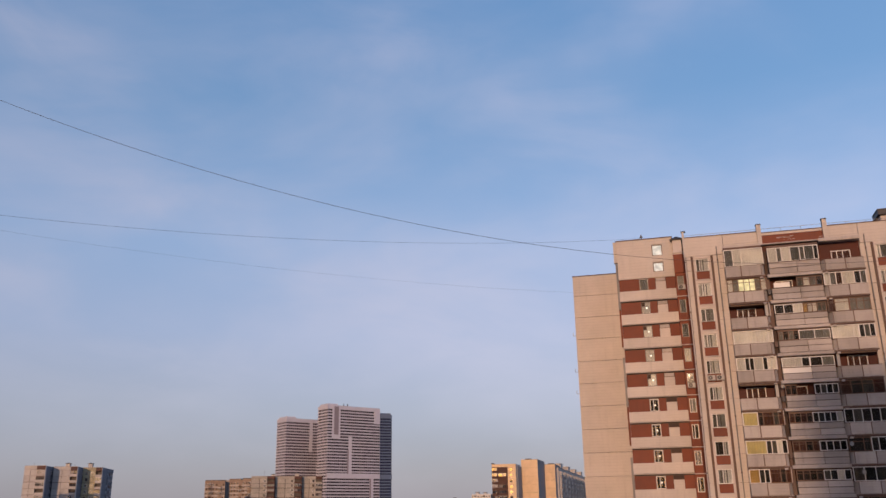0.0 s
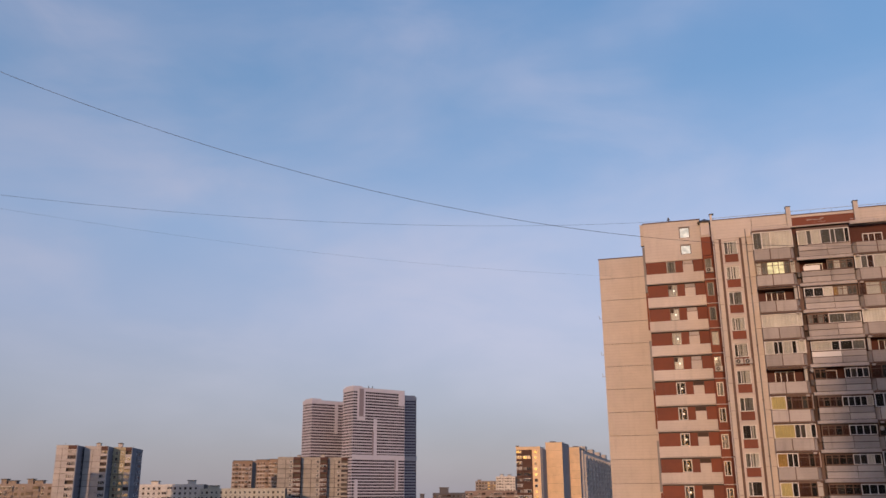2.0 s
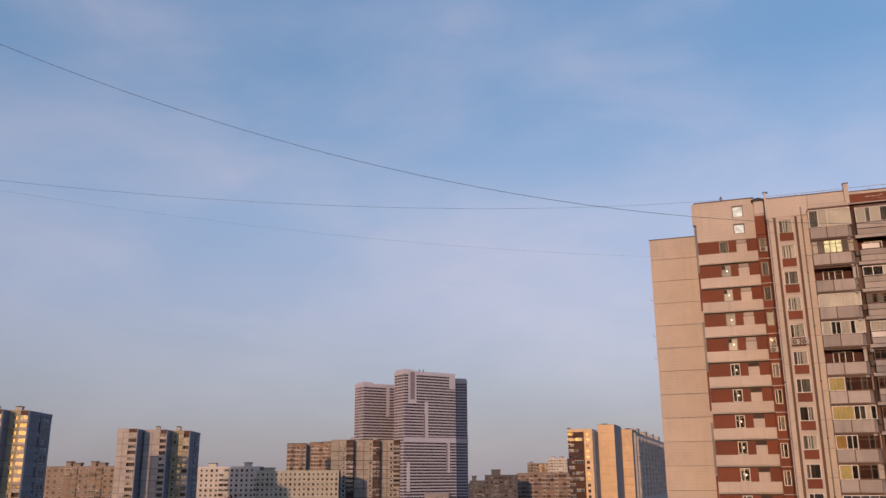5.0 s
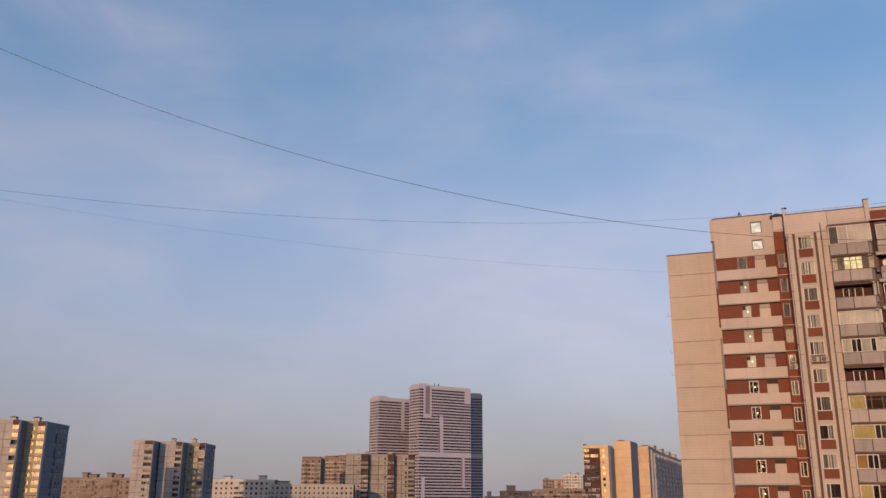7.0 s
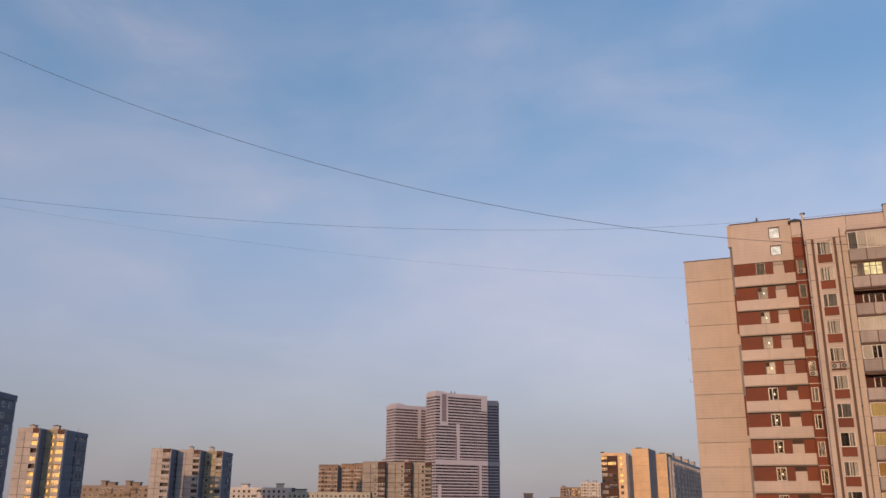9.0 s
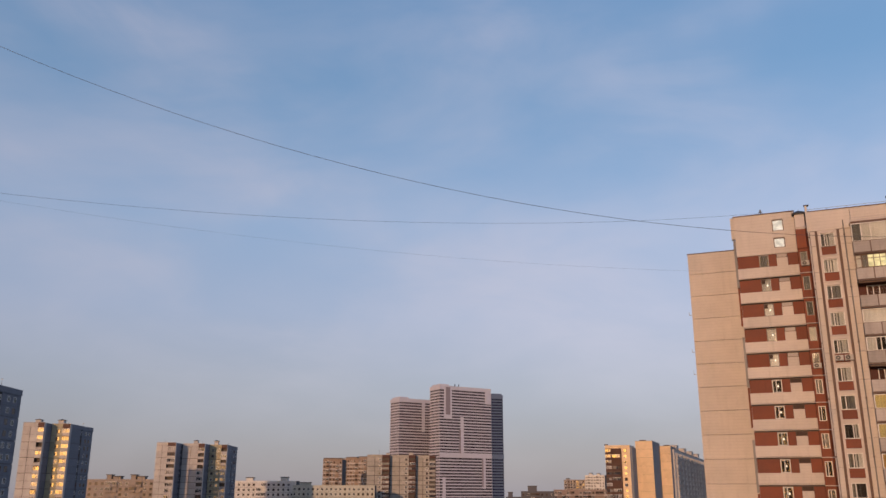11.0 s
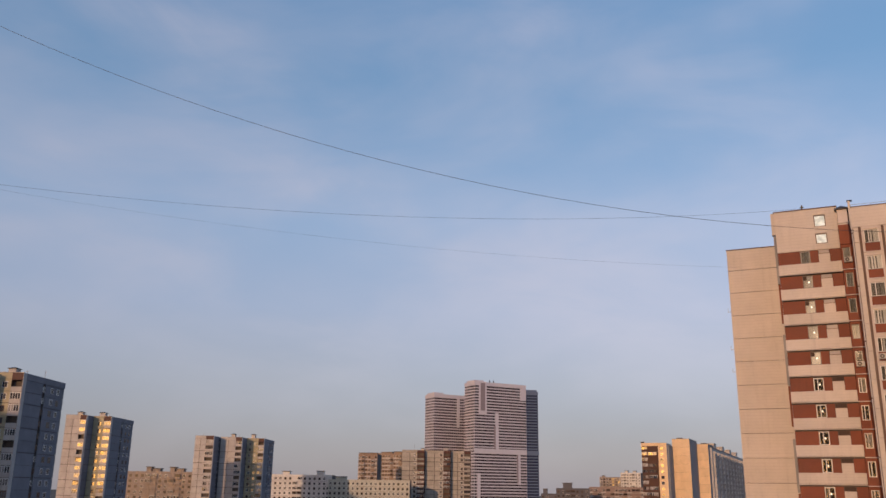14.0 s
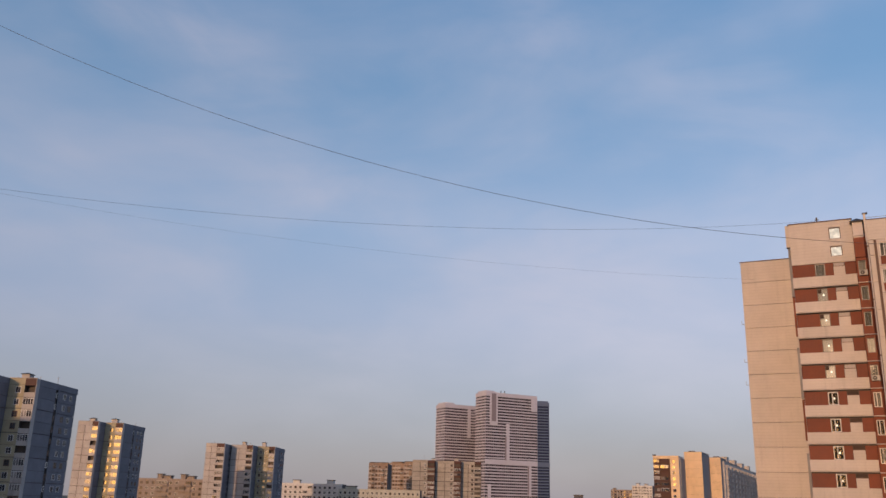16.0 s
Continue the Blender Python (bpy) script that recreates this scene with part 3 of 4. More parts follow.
def balcony(x0, x1, k, pattern, split, middle=False, splay=0):
    """One balcony: slab, parapet panels with side returns, runs of glazing. pattern: runs such as 'w:gg|ww', white or brown frames
    and what shows in each pane; '-' is an open bay. splay: which end is cut off at a slant."""
    z = LEVEL[k]
    w = round(x1 - x0, 3)
    y = -0.95 if middle else -1.2
    deep = 0.95 if middle else 1.2
    low, high = (-0.26, 1.0) if middle else (-0.33, 0.82)
    body = piece("balcony", (w, middle), lambda g: g.chamfered(0, w, 0.04, deep, low - 0.12, low, 0.02), SLAB, house, (x0, y, z),
                 "" if k else "concrete balcony with panelled parapet")
    cut = round(split * w, 3)
    if middle:
        piece("fascia", (w,), lambda g: g.chamfered(-0.3, w + 0.1, -0.14, 0.1, -0.62, -0.30, 0.02), SLAB, body, (0, 0.03 * (k % 2), 0))
        # dark fill draws the shade in the slits between the boards
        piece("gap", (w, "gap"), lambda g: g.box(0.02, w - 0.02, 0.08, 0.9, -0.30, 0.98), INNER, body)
        for a, b in ((0, cut - 0.02), (cut + 0.02, w)):
            long = round(b - a, 3)
            sunk = 0.05 if (k + (a > 0)) % 3 == 0 else 0.0
            piece("rail_board", (long, "low"), lambda g: g.chamfered(0, long, 0, 0.06, -0.22, 0.36, 0.015), RAIL, body, (a, sunk, 0))
            piece("rail_board", (long, "high"), lambda g: g.chamfered(0, long, 0, 0.06, 0.42, 0.96, 0.015), FRAME_WHITE if k == 4 and a == 0 else RAIL, body, (a, 0.03 - sunk * 0.5, 0))
    else:
        piece("edge", (w,), lambda g: g.box(-0.04, w + 0.04, -0.05, 0.05, low - 0.17, low - 0.03), BROWN, body)
        left, right = (0.34 if splay < 0 else 0.0), (w - 0.34 if splay > 0 else w)
        for a, b in ((left, cut - 0.03), (cut + 0.03, right)):
            long = round(b - a, 3)
            piece("rail_panel", (long,), lambda g: g.chamfered(0, long, 0, 0.07, low + 0.02, high, 0.02), RAIL, body, (a, -0.02, 0))
        if splay:
            ends = ((right, w) if splay > 0 else (left, 0.0))

            def slant(g):
                a, b = ends
                g.v += [(x, yy, zz) for zz in (low + 0.02, high) for x, yy in ((a, -0.02), (b, 0.5), (b, 0.57), (a, 0.05))]
                g.f += [(3, 2, 1, 0), (4, 5, 6, 7), (0, 1, 5, 4), (1, 2, 6, 5), (2, 3, 7, 6), (3, 0, 4, 7)]
                return g

            piece("slant_panel", (w, splay), slant, RAIL, body)
            piece("corner_post", (splay,), lambda g: g.box(ends[0] - 0.03, ends[0] + 0.03, -0.03, 0.05, low, high), BROWN, body)
        piece("post", (cut,), lambda g: g.box(-0.045, 0.045, -0.03, 0.06, low, high), BROWN, body, (cut, 0, 0))
        piece("hook", (splay,), lambda g: g.chamfered(0, 0.3, 0, 0.22, 0, 0.16, 0.03), SLAB, body, (w - 0.55 if splay > 0 else 0.2, -0.16, low - 0.36))
    for a in (0, w - 0.06):
        piece("side_panel", (middle,), lambda g: g.box(0, 0.06, 0.5, deep - 0.02, low, high), RAIL, body, (a, 0, 0))
    piece("hand_rail", (w,), lambda g: g.box(0, w, -0.04, 0.08, high, high + 0.04), BROWN, body)
    top = (2.22 if not middle else 2.02) if k else (2.75 if not middle else 2.62)
    h = round(top - high - 0.04, 3)
    runs = [q.split(":") if ":" in q else ("", q) for q in pattern.split()]
    bay = w / sum(n for _, run in runs for _, n in panes_of(run))
    x = 0.0
    for tone, run in runs:
        panes = panes_of(run)
        long = round(bay * sum(n for _, n in panes), 3)
        start = x
        x += long
        if not tone:
            continue
        material = FRAME_WHITE if tone == "w" else FRAME_BROWN
        edges = [0.0]
        for _, n in panes:
            edges.append(edges[-1] + n * bay)

        def make(g):
            g.box(0, long, 0, 0.06, 0, 0.06).box(0, long, 0, 0.06, h - 0.07, h)
            for e in edges:
                c = min(max(e, 0.035), long - 0.035)
                g.box(c - 0.035, c + 0.035, 0.0, 0.06, 0.06, h - 0.07)
            if tone == "b":
                g.box(0, long, 0.005, 0.055, h * 0.68, h * 0.68 + 0.05)
            return g

        frame_part = piece("glazing_frame", (long, h, run, tone), make, material, body, (start, 0.07, high + 0.04))
        if z < 18.0:
            piece("pane", (long, h, "whole"), lambda g: g.box(0.02, long - 0.02, 0.02, 0.04, 0.03, h - 0.03), FAR_GLASS, frame_part)
            continue
        for (kind, n), e in zip(panes, edges):
            wide = round(n * bay, 3)
            if kind == "x":
                piece("blank_panel", (wide, h), lambda g: g.box(0.03, wide - 0.03, 0.01, 0.04, 0.05, h - 0.06), AC_WHITE, frame_part, (e, 0, 0))
                continue
            piece("pane", (wide, h), lambda g: g.box(0.03, wide - 0.03, 0.02, 0.032, 0.05, h - 0.06), GLASS, frame_part, (e, 0, 0), turn=RNG.uniform(-0.01, 0.01))
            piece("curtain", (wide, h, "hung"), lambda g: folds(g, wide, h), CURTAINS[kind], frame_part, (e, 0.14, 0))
        # dark strip takes the place of the slab's shadow above the glazing
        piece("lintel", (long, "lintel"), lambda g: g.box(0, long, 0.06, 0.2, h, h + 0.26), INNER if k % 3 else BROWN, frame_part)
    for end, (tone, _) in ((0.0, runs[0]), (w - 0.05, runs[-1])):
        if tone:
            piece("side_glazing", (h, middle), lambda g: g.box(0, 0.05, 0.15, 0.9, 0, h), FAR_CURTAIN, body, (end, 0, high + 0.04))
    return body


LEFT = ["w:gg|ww|wwwww", "b:w|g|l|l|l|g|w", "----", "w:wwwwwww|w", "w:ww|d|d|ww|d|ww", "----", "w:yyy b:d|rr|s|r", "w:yyyy|s|s|w|d",
        "w:oo|s|d b:rr|d|r", "w:yy|d b:rr|d|x", "w:d|w|s|d|w", "b:s|s|w|d", "w:ww|dd", "b:d|s|d|s", "w:ww|ss", "w:d|s|w|d"]
MID = ["w:ww|g|ww|gg|g|gg|d", "---- b:g|w|g|d", "w:dd|dd|ww b:o|w|w|g|g", "b:g|d|g|d w:ggg|ggg", "w:wwwww|dd w:ddd|ggg", "b:d|d --- w:d|s|d|s", "b:r|d|r|d w:d|s|d|s|w", "b:r|r|d|r w:d|d|d|d",
        "b:d|d|d|d w:s|s|w|s", "b:r|s|d|d w:d|d|d", "w:w|w|s|s|d", "b:d|s|w|d", "w:s|w|d|s", "b:d|d|w|w", "w:s|d|s|d", "w:w|d|d|s"]
RIGHT = ["-----", "w:w|g|r|ww|d|g", "b:r|ww b:g|g|g", "w:wwww|w w:d|g|d", "-----", "b:r|s|s|r", "w:d|s|d|d|s", "b:dd|s w:d|d|s",
        "w:s|d|s|d", "b:d|d|s|w", "w:ww|dd", "b:d|s|d|s", "-----", "w:ss|dd", "w:w|d|w|d", "b:d|d|d"]
BACK = part("loggia_wall", Geo().box(7.62, 21.35, 0.2, 0.44, 0, 48.4), LOGGIA, house, "brick-red back wall of the balconies, darkened for their shade")
for k in range(FLOORS):
    balcony(7.60, 11.55, k, LEFT[k], 0.40, splay=1)
    balcony(12.05, 17.10, k, MID[k], 0.55, middle=True)
    balcony(17.20, 21.30, k, RIGHT[k], 0.56, splay=-1)
    z = LEVEL[k]
    for x0, row in ((8.4, LEFT), (18.5, RIGHT)):
        if "-" in row[k]:
            window(BACK, x0, 0.0, z + 0.3, 1.9, 1.75, [0.3, 0.6], FRAME_WHITE, "aaw" if k == 5 else "gww", sill=False)
    if "-" in MID[k]:
        window(BACK, 12.6, 0.0, z + 0.2, 1.7, 1.8, [0.4], FRAME_WHITE, "wd", sill=False)
    if k == 1:
        block("washing", 12.3, 13.9, -0.75, -0.72, z + 1.02, z + 1.62, FRAME_WHITE, BACK, "white sheet hung over the rail")
    # party walls between the balcony stacks, darkened for the shade in the gap
    for a, b in ((11.60, 11.98), (17.12, 17.19)):
        block("partition", a, b, -0.5, 0.2, z - 0.3, z + 2.4, BROWN if k % 3 else INNER, BACK)
    if k % 2:
        block("clutter_box", 11.62, 11.95, -0.95, -0.6, z + 0.4, z + 0.95, CAP if k % 4 == 1 else BROWN, BACK)
    else:
        block("side_post", 11.50, 11.62, -1.0, -0.4, z + 0.85, z + 2.35, SLAB, BACK)
    # shade boards above the open loggias
    for (a, b), row in (((7.7, 11.5), LEFT), ((17.3, 21.2), RIGHT)):
        if row[k].startswith("-") and k:
            block("head_board", a, b, -1.0, -0.9, z + 2.12, z + 2.30, BROWN, BACK)
            block("side_post", b - 0.4 if row is LEFT else a, b - 0.1 if row is LEFT else a + 0.3, -1.05, -0.85, z + 0.86, z + 2.12, AC_WHITE, BACK)
# canopies over the top balconies
for a, b in ((7.55, 11.5), (17.3, 21.3)):
    part("canopy", Geo().box(a, b, -0.85, 0.0, 47.98, 48.06).box(a, b, -0.88, -0.8, 48.06, 48.34).box(a + 0.1, b - 0.1, -0.9, -0.85, 48.5, 48.54), SLAB, house, "thin concrete canopy over the top balcony")


# things that hang on the building
def on_house(x, y, z):
    return house.matrix_world @ pose(x, y, z)


def ac_unit(x, y, z, label="off-white air-conditioner casing hung on the facade"):
    unit = thing("air_conditioner", label, "air conditioner", "air conditioners on the facade", on_house(x, y, z))
    piece("casing", "ac", lambda g: g.chamfered(0, 0.8, -0.32, 0, 0, 0.55, 0.03), AC_WHITE, unit)
    piece("fan_grille", "ac", lambda g: g.tube((0.3, -0.33, 0.275), (0.3, -0.32, 0.275), 0.22, 0.22, 16), CAP, unit)
    piece("fan_hub", "ac", lambda g: g.tube((0.3, -0.34, 0.275), (0.3, -0.33, 0.275), 0.06, 0.06, 10), AC_WHITE, unit)
    piece("bracket", "ac", lambda g: g.box(0.08, 0.12, -0.34, 0.02, -0.06, 0).box(0.68, 0.72, -0.34, 0.02, -0.06, 0), STEEL, unit)
    return unit


ac_unit(4.65, 0.03, LEVEL[4] + 0.18)
ac_unit(5.55, 0.03, LEVEL[4] + 0.18)
ac_unit(2.72, YR, LEVEL[0] + 0.1)
ac_unit(2.72, YR, LEVEL[4] + 0.1)
ac_unit(23.3, 0.03, LEVEL[1] + 0.18)


def dish(x, y, z, r, turn=20):
    d = thing("satellite_dish", "small pale satellite dish on the facade", "satellite dish", "satellite dishes", on_house(x, y, z) @ pose(0, 0, 0, 0, 0, turn))

    def bowl(g):
        for ring in range(4):
            q = r * ring / 3
            g.v += [(q * math.cos(2 * math.pi * i / 14), -0.25 - 0.35 * q * q / r, q * math.sin(2 * math.pi * i / 14) * 1.05) for i in range(14)]
        for ring in range(3):
            g.f += [(ring * 14 + i, ring * 14 + (i + 1) % 14, ring * 14 + 14 + (i + 1) % 14, ring * 14 + 14 + i) for i in range(14)]
        return g
    piece("bowl", (r,), bowl, AC_WHITE, d)
    piece("arm", (r,), lambda g: g.tube((0, 0, 0), (0, -0.26, 0), 0.025, 0.025, 6).tube((0, -0.28, -r), (0, -0.62, 0), 0.012, 0.012, 5), STEEL, d)
    return d


dish(2.9, YR, LEVEL[7] + 1.0, 0.2)
dish(17.3, -1.15, LEVEL[7] + 1.6, 0.22)
dish(18.0, -1.3, LEVEL[8] + 1.7, 0.22)
dish(11.7, -0.98, LEVEL[5] + 1.9, 0.2)

mast = thing("roof_antenna", "short dark antenna mast on the stair block roof", "antenna", at=on_house(-0.95, YA + 1.5, 51.7))
part("mast", Geo().tube((0, 0, 0), (0, 0, 1.25), 0.06, 0.05, 6), CAP, mast)
part("cross_arm", Geo().box(-0.2, 0.2, -0.04, 0.04, 0.92, 1.02).box(-0.09, 0.09, -0.05, 0.05, 1.05, 1.25), CAP, mast)


# ---- sixteen-storey panel towers ----
def far_window(parent, x, y, z, w, h, material=None, side=False):
    """A window of a far building: frame with a mullion and a glass pane, each pane hung a little differently."""
    pane_mat = material or (FAR_CURTAIN if RNG.random() < 0.15 else FAR_GLASS)
    turn = math.pi / 2 if side else 0.0
    f = piece("window", (w, h), lambda g: g.box(0, w, -0.05, 0.02, 0, 0.08).box(0, w, -0.05, 0.02, h - 0.08, h).box(0, 0.08, -0.05, 0.02, 0.08, h - 0.08).box(w - 0.08, w, -0.05, 0.02, 0.08, h - 0.08).box(w * 0.45 - 0.03, w * 0.45 + 0.03, -0.04, 0.02, 0.08, h - 0.08),
              FRAME_WHITE if RNG.random() < 0.6 else FRAME_BROWN, parent, (x, y, z), turn=turn)
    piece("pane", (w, h), lambda g: g.box(0.05, w - 0.05, -0.02, 0.01, 0.05, h - 0.05), pane_mat, f, (0, 0, 0), turn=RNG.uniform(-0.012, 0.012))
    return f


def far_balcony(parent, x, y, z, w, depth, glazed, rail_mat, glass=None):
    """A balcony of a far building: slab with parapet, and mostly a row of glass above it."""
    b = piece("balcony", (w, depth), lambda g: g.box(0, w, 0, depth, -0.15, 0.0).box(0, w, -0.05, 0.08, -0.2, 0.95), rail_mat, parent, (x, y, z))
    if glazed:
        piece("glazing_frame", (w,), lambda g: [g.box(c * w - 0.04, c * w + 0.04, 0.0, 0.08, 0.95, 2.35) for c in (0.02, 0.26, 0.5, 0.74, 0.98)] and g.box(0, w, 0, 0.1, 2.3, 2.45),
              FRAME_WHITE if RNG.random() < 0.65 else FRAME_BROWN, b)
        for i in range(2):
            piece("pane", (w / 2,), lambda g: g.box(0.02, w / 2 - 0.02, 0.03, 0.05, 0.95, 2.3), glass or (FAR_GLASS if RNG.random() < 0.6 else FAR_CURTAIN), b, (i * w / 2, 0, 0), turn=RNG.uniform(-0.012, 0.012))
    return b


def panel_tower(label, b, x, d, units, roof, depth, floors=16, joints=0.16, antenna=(), caps=(), side_windows=True, cheek=None):
    """A stepped panel tower. units, from the front-most: x from, x of its balconies, x to, set-back, wall material."""
    t = thing("panel_tower", label, "apartment tower", "sixteen-storey panel towers", site(b, x, d))
    base = roof - 1.6
    level = [base - STOREY * (k + 1) for k in range(floors)]
    last = len(units) - 1
    shade = cheek or FAR_SHADED
    for u, (x0, xb, x1, back, mat) in enumerate(units):
        deep = depth if u == last else depth - 3
        part("wall", Geo().box(x0 + 0.12, xb, back + 0.12, back + deep, 0, roof - 0.3).box(xb, x1 - 0.45, back + 1.35, back + deep, 0, roof - 0.3), SEAM, t)
        part("roof", Geo().box(x0 + 0.1, x1 - 0.1, back + 0.2, back + deep, roof - 0.3, roof - 0.1), ROOF, t)
        block("coping", x0 - 0.05, x1 + 0.05, back - 0.06, back + 0.3, roof - 0.05, roof + 0.06, STEEL, t)
        if xb > x0 + 0.6:
            block("panel", x0, xb, back, back + 0.12, base + 0.05, roof - 0.05, mat, t)
        block("brown_screen", xb + 0.02, x1 - 0.12, back - 0.04, back + 0.16, base - 0.15, roof - 0.05, DARK_SCREEN, t, "dark red-brown screen above the balconies")
        block("cheek", x1 - 0.15, x1, back, back + 1.5, 0, roof - 0.05, cheek or FAR_PINK, t)
        block("panel", x1 - 0.15, x1, back + 1.5, back + deep, base + 0.05, roof - 0.05, shade if u < last else FAR_SHADED, t)
        for k, z in enumerate(level):
            if z < -1:
                break
            seen = z > 8
            gap = joints if k % 2 == 1 else joints * 0.4
            if xb > x0 + 0.6:
                wide = xb - x0
                n = 2 if wide > 5 else 1
                for i in range(n):
                    block("panel", x0 + i * wide / n + (joints if i else 0), x0 + (i + 1) * wide / n, back, back + 0.12, z + gap, z + STOREY - 0.01, mat, t)
                if seen and mat is not FAR_PINK:
                    far_window(t, xb - 2.1, back - 0.02, z + 0.85, 1.3, 1.45)
                if seen and mat is FAR_YELLOW and wide > 5.5:
                    far_window(t, xb - 4.6, back - 0.02, z + 0.9, 1.1, 1.35)
            far_balcony(t, xb + 0.04, back + 0.05, z + 0.1, x1 - xb - 0.22, 1.25, seen and RNG.random() < 0.72, (FAR_PINK if RNG.random() < 0.7 else SLAB) if not cheek else FAR_UMBER if u < last else FAR_DRAB)
            # shade-coloured side: two panel columns with a slot of small windows between them
            half = 0.46 * deep
            block("panel", x1 - 0.14, x1, back + 1.52, back + half, z + gap, z + STOREY - 0.01, shade if u < last else FAR_SHADED, t)
            block("panel", x1 - 0.4, x1 - 0.18, back + half + 1.6, back + deep, z + gap, z + STOREY - 0.01, shade if u < last else FAR_SHADED, t)
            if side_windows and seen:
                far_window(t, x1 - 0.12, back + half + 0.35, z + 0.9, 0.9, 1.3, DULL_GLASS, side=True)
                if u == last:
                    for yy in (0.34, 0.72):
                        far_window(t, x1 - 0.16, back + half + 1.6 + yy * (deep - half - 3.2), z + 0.9, 1.4, 1.4, DULL_GLASS, side=True)
        block("panel", x1 - 0.4, x1 - 0.18, back + 0.46 * deep + 1.6, back + deep, base + 0.05, roof - 0.05, shade if u < last else FAR_SHADED, t)
        block("slot_post", x1 - 0.2, x1 + 0.05, back + 0.46 * deep + 1.35, back + 0.46 * deep + 1.6, 0, roof - 0.05, shade if u < last else FAR_SHADED, t)
    for cx, cy, w, h in caps:
        shaft = part("roof_shaft", Geo().box(cx, cx + w, cy, cy + 2.0, roof - 0.2, roof + h), FAR_PINK, t, "ventilation shaft with a dark cap")
        part("shaft_cap", Geo().hip(cx - 0.3, cx + w + 0.3, cy - 0.3, cy + 2.3, roof + h + 0.1, roof + h + 0.5).box(cx - 0.25, cx + w + 0.25, cy - 0.25, cy + 2.25, roof + h, roof + h + 0.12), CAP, shaft)
    for cx, cy, h in antenna:
        part("antenna", Geo().tube((cx, cy, roof - 0.2), (cx, cy, roof + h), 0.06, 0.04, 5).box(cx - 0.35, cx + 0.35, cy - 0.03, cy + 0.03, roof + h * 0.8, roof + h * 0.8 + 0.06), STEEL, t)
    return t


panel_tower("pale and ochre sixteen-storey panel tower, one side coloured blue-grey for shade", -8, -114.7, 198.4,
            [(-8.6, -3.0, 0.0, -6.5, FAR_PINK), (0.1, 4.0, 6.8, 0.0, FAR_YELLOW)], 46.6, 21, caps=((1.2, 3.0, 1.9, 1.3),), antenna=((6.2, 11.0, 1.9), (6.4, 2.0, 0.7), (0.4, 3.0, 0.6)))
panel_tower("sixteen-storey panel tower with sunset reflections in its windows", -8, -150.2, 330.5,
            [(-7.5, -1.9, 0.5, -6.0, FAR_PINK), (0.6, 4.7, 7.6, 0.0, FAR_YELLOW)], 46.95, 22, caps=((1.0, 4.0, 2.2, 1.6), (-3.6, -5.0, 2.0, 1.0)), antenna=((7.0, 13.0, 1.4), (5.8, 2.0, 0.8)))
panel_tower("three-part stepped panel tower in pale and ochre panels", -8, -117.5, 436.7,
            [(-20.7, -15.4, -11.5, -18.0, FAR_PINK), (-10.8, -3.2, -0.1, -9.0, FAR_PINK), (0.0, 5.8, 8.7, 0.0, FAR_YELLOW)], 45.1, 22, caps=((-7.0, -4.0, 1.9, 1.6), (1.0, 4.0, 1.9, 2.0)),
            antenna=((-18.0, -14.0, 1.3), (8.0, 5.0, 0.9), (-3.2, -3.0, 1.4)))
panel_tower("drab stepped panel tower with dark joints and brown balcony recesses", -8, -16.7, 560.0,
            [(-32.5, -23.0, -18.4, -8.0, FAR_DRAB), (-18.2, -6.6, -2.2, -4.0, FAR_DRAB), (-2.0, 6.4, 10.5, 0.0, FAR_DRAB)], 45.4, 16, caps=((-6.5, -4.0, 2.6, 1.6), (-21.0, -2.0, 2.2, 1.2)),
            antenna=((-25.0, -6.0, 3.3), (-14.0, -2.0, 2.6)), side_windows=False, joints=0.34, cheek=FAR_UMBER)


# ---- slab houses ----
def slab_house(name, label, b, x, d, length, depth, roof, floors, mat, bay=3.2, balcony_bays=(), storey=2.8, penthouses=(), right=None, ledges=None, sunset=False):
    """A long panel house: wall panels by storey and bay, windows, balcony stacks, boxes on the roof."""
    h = thing(name, label, "apartment building", "slab houses of the estate", site(b, x, d))
    part("wall", Geo().box(0.05, length - 0.05, 0.12, depth, 0, roof - 0.2), SEAM, h)
    part("roof", Geo().box(0, length, 0.1, depth, roof - 0.2, roof - 0.05), ROOF, h)
    part("parapet", Geo().box(-0.05, length + 0.05, -0.05, 0.2, roof - 1.0, roof), mat, h)
    if right:
        part("side_wall", Geo().box(length - 0.06, length, 0.0, depth, 0, roof - 0.05), right, h)
    part("side_wall", Geo().box(0, 0.06, 0.0, depth, 0, roof - 0.05), mat, h)
    n = max(1, round(length / bay))
    bay = length / n
    for k in range(floors):
        z = roof - 1.0 - storey * (k + 1)
        if z < 0:
            break
        block("panel", 0.0, length, 0.0, 0.12, z + 0.06, z + storey - 0.02, mat, h)
        if ledges:
            block("storey_band", 0.0, length, -0.06, 0.0, z - 0.3, z + 0.45, ledges, h)
        if z < 6:
            continue
        for i in range(n):
            if i in balcony_bays:
                far_balcony(h, i * bay + 0.1, -1.0, z + 0.1, bay - 0.2, 1.0, RNG.random() < 0.6, mat, DULL_GLASS)
            else:
                far_window(h, i * bay + bay * 0.25, -0.02, z + 0.85, round(bay * (0.62 if sunset else 0.46), 2), 1.7 if sunset else 1.4, FAR_GLASS if sunset else DULL_GLASS)
    for px, pw, ph in penthouses:
        box = part("roof_box", Geo().box(px, px + pw, 2.0, 6.0, roof - 0.1, roof + ph), mat, h, "stair head on the roof")
        part("cap", Geo().box(px - 0.4, px + pw + 0.4, 1.6, 6.4, roof + ph, roof + ph + 0.35), CAP, box)
    return h


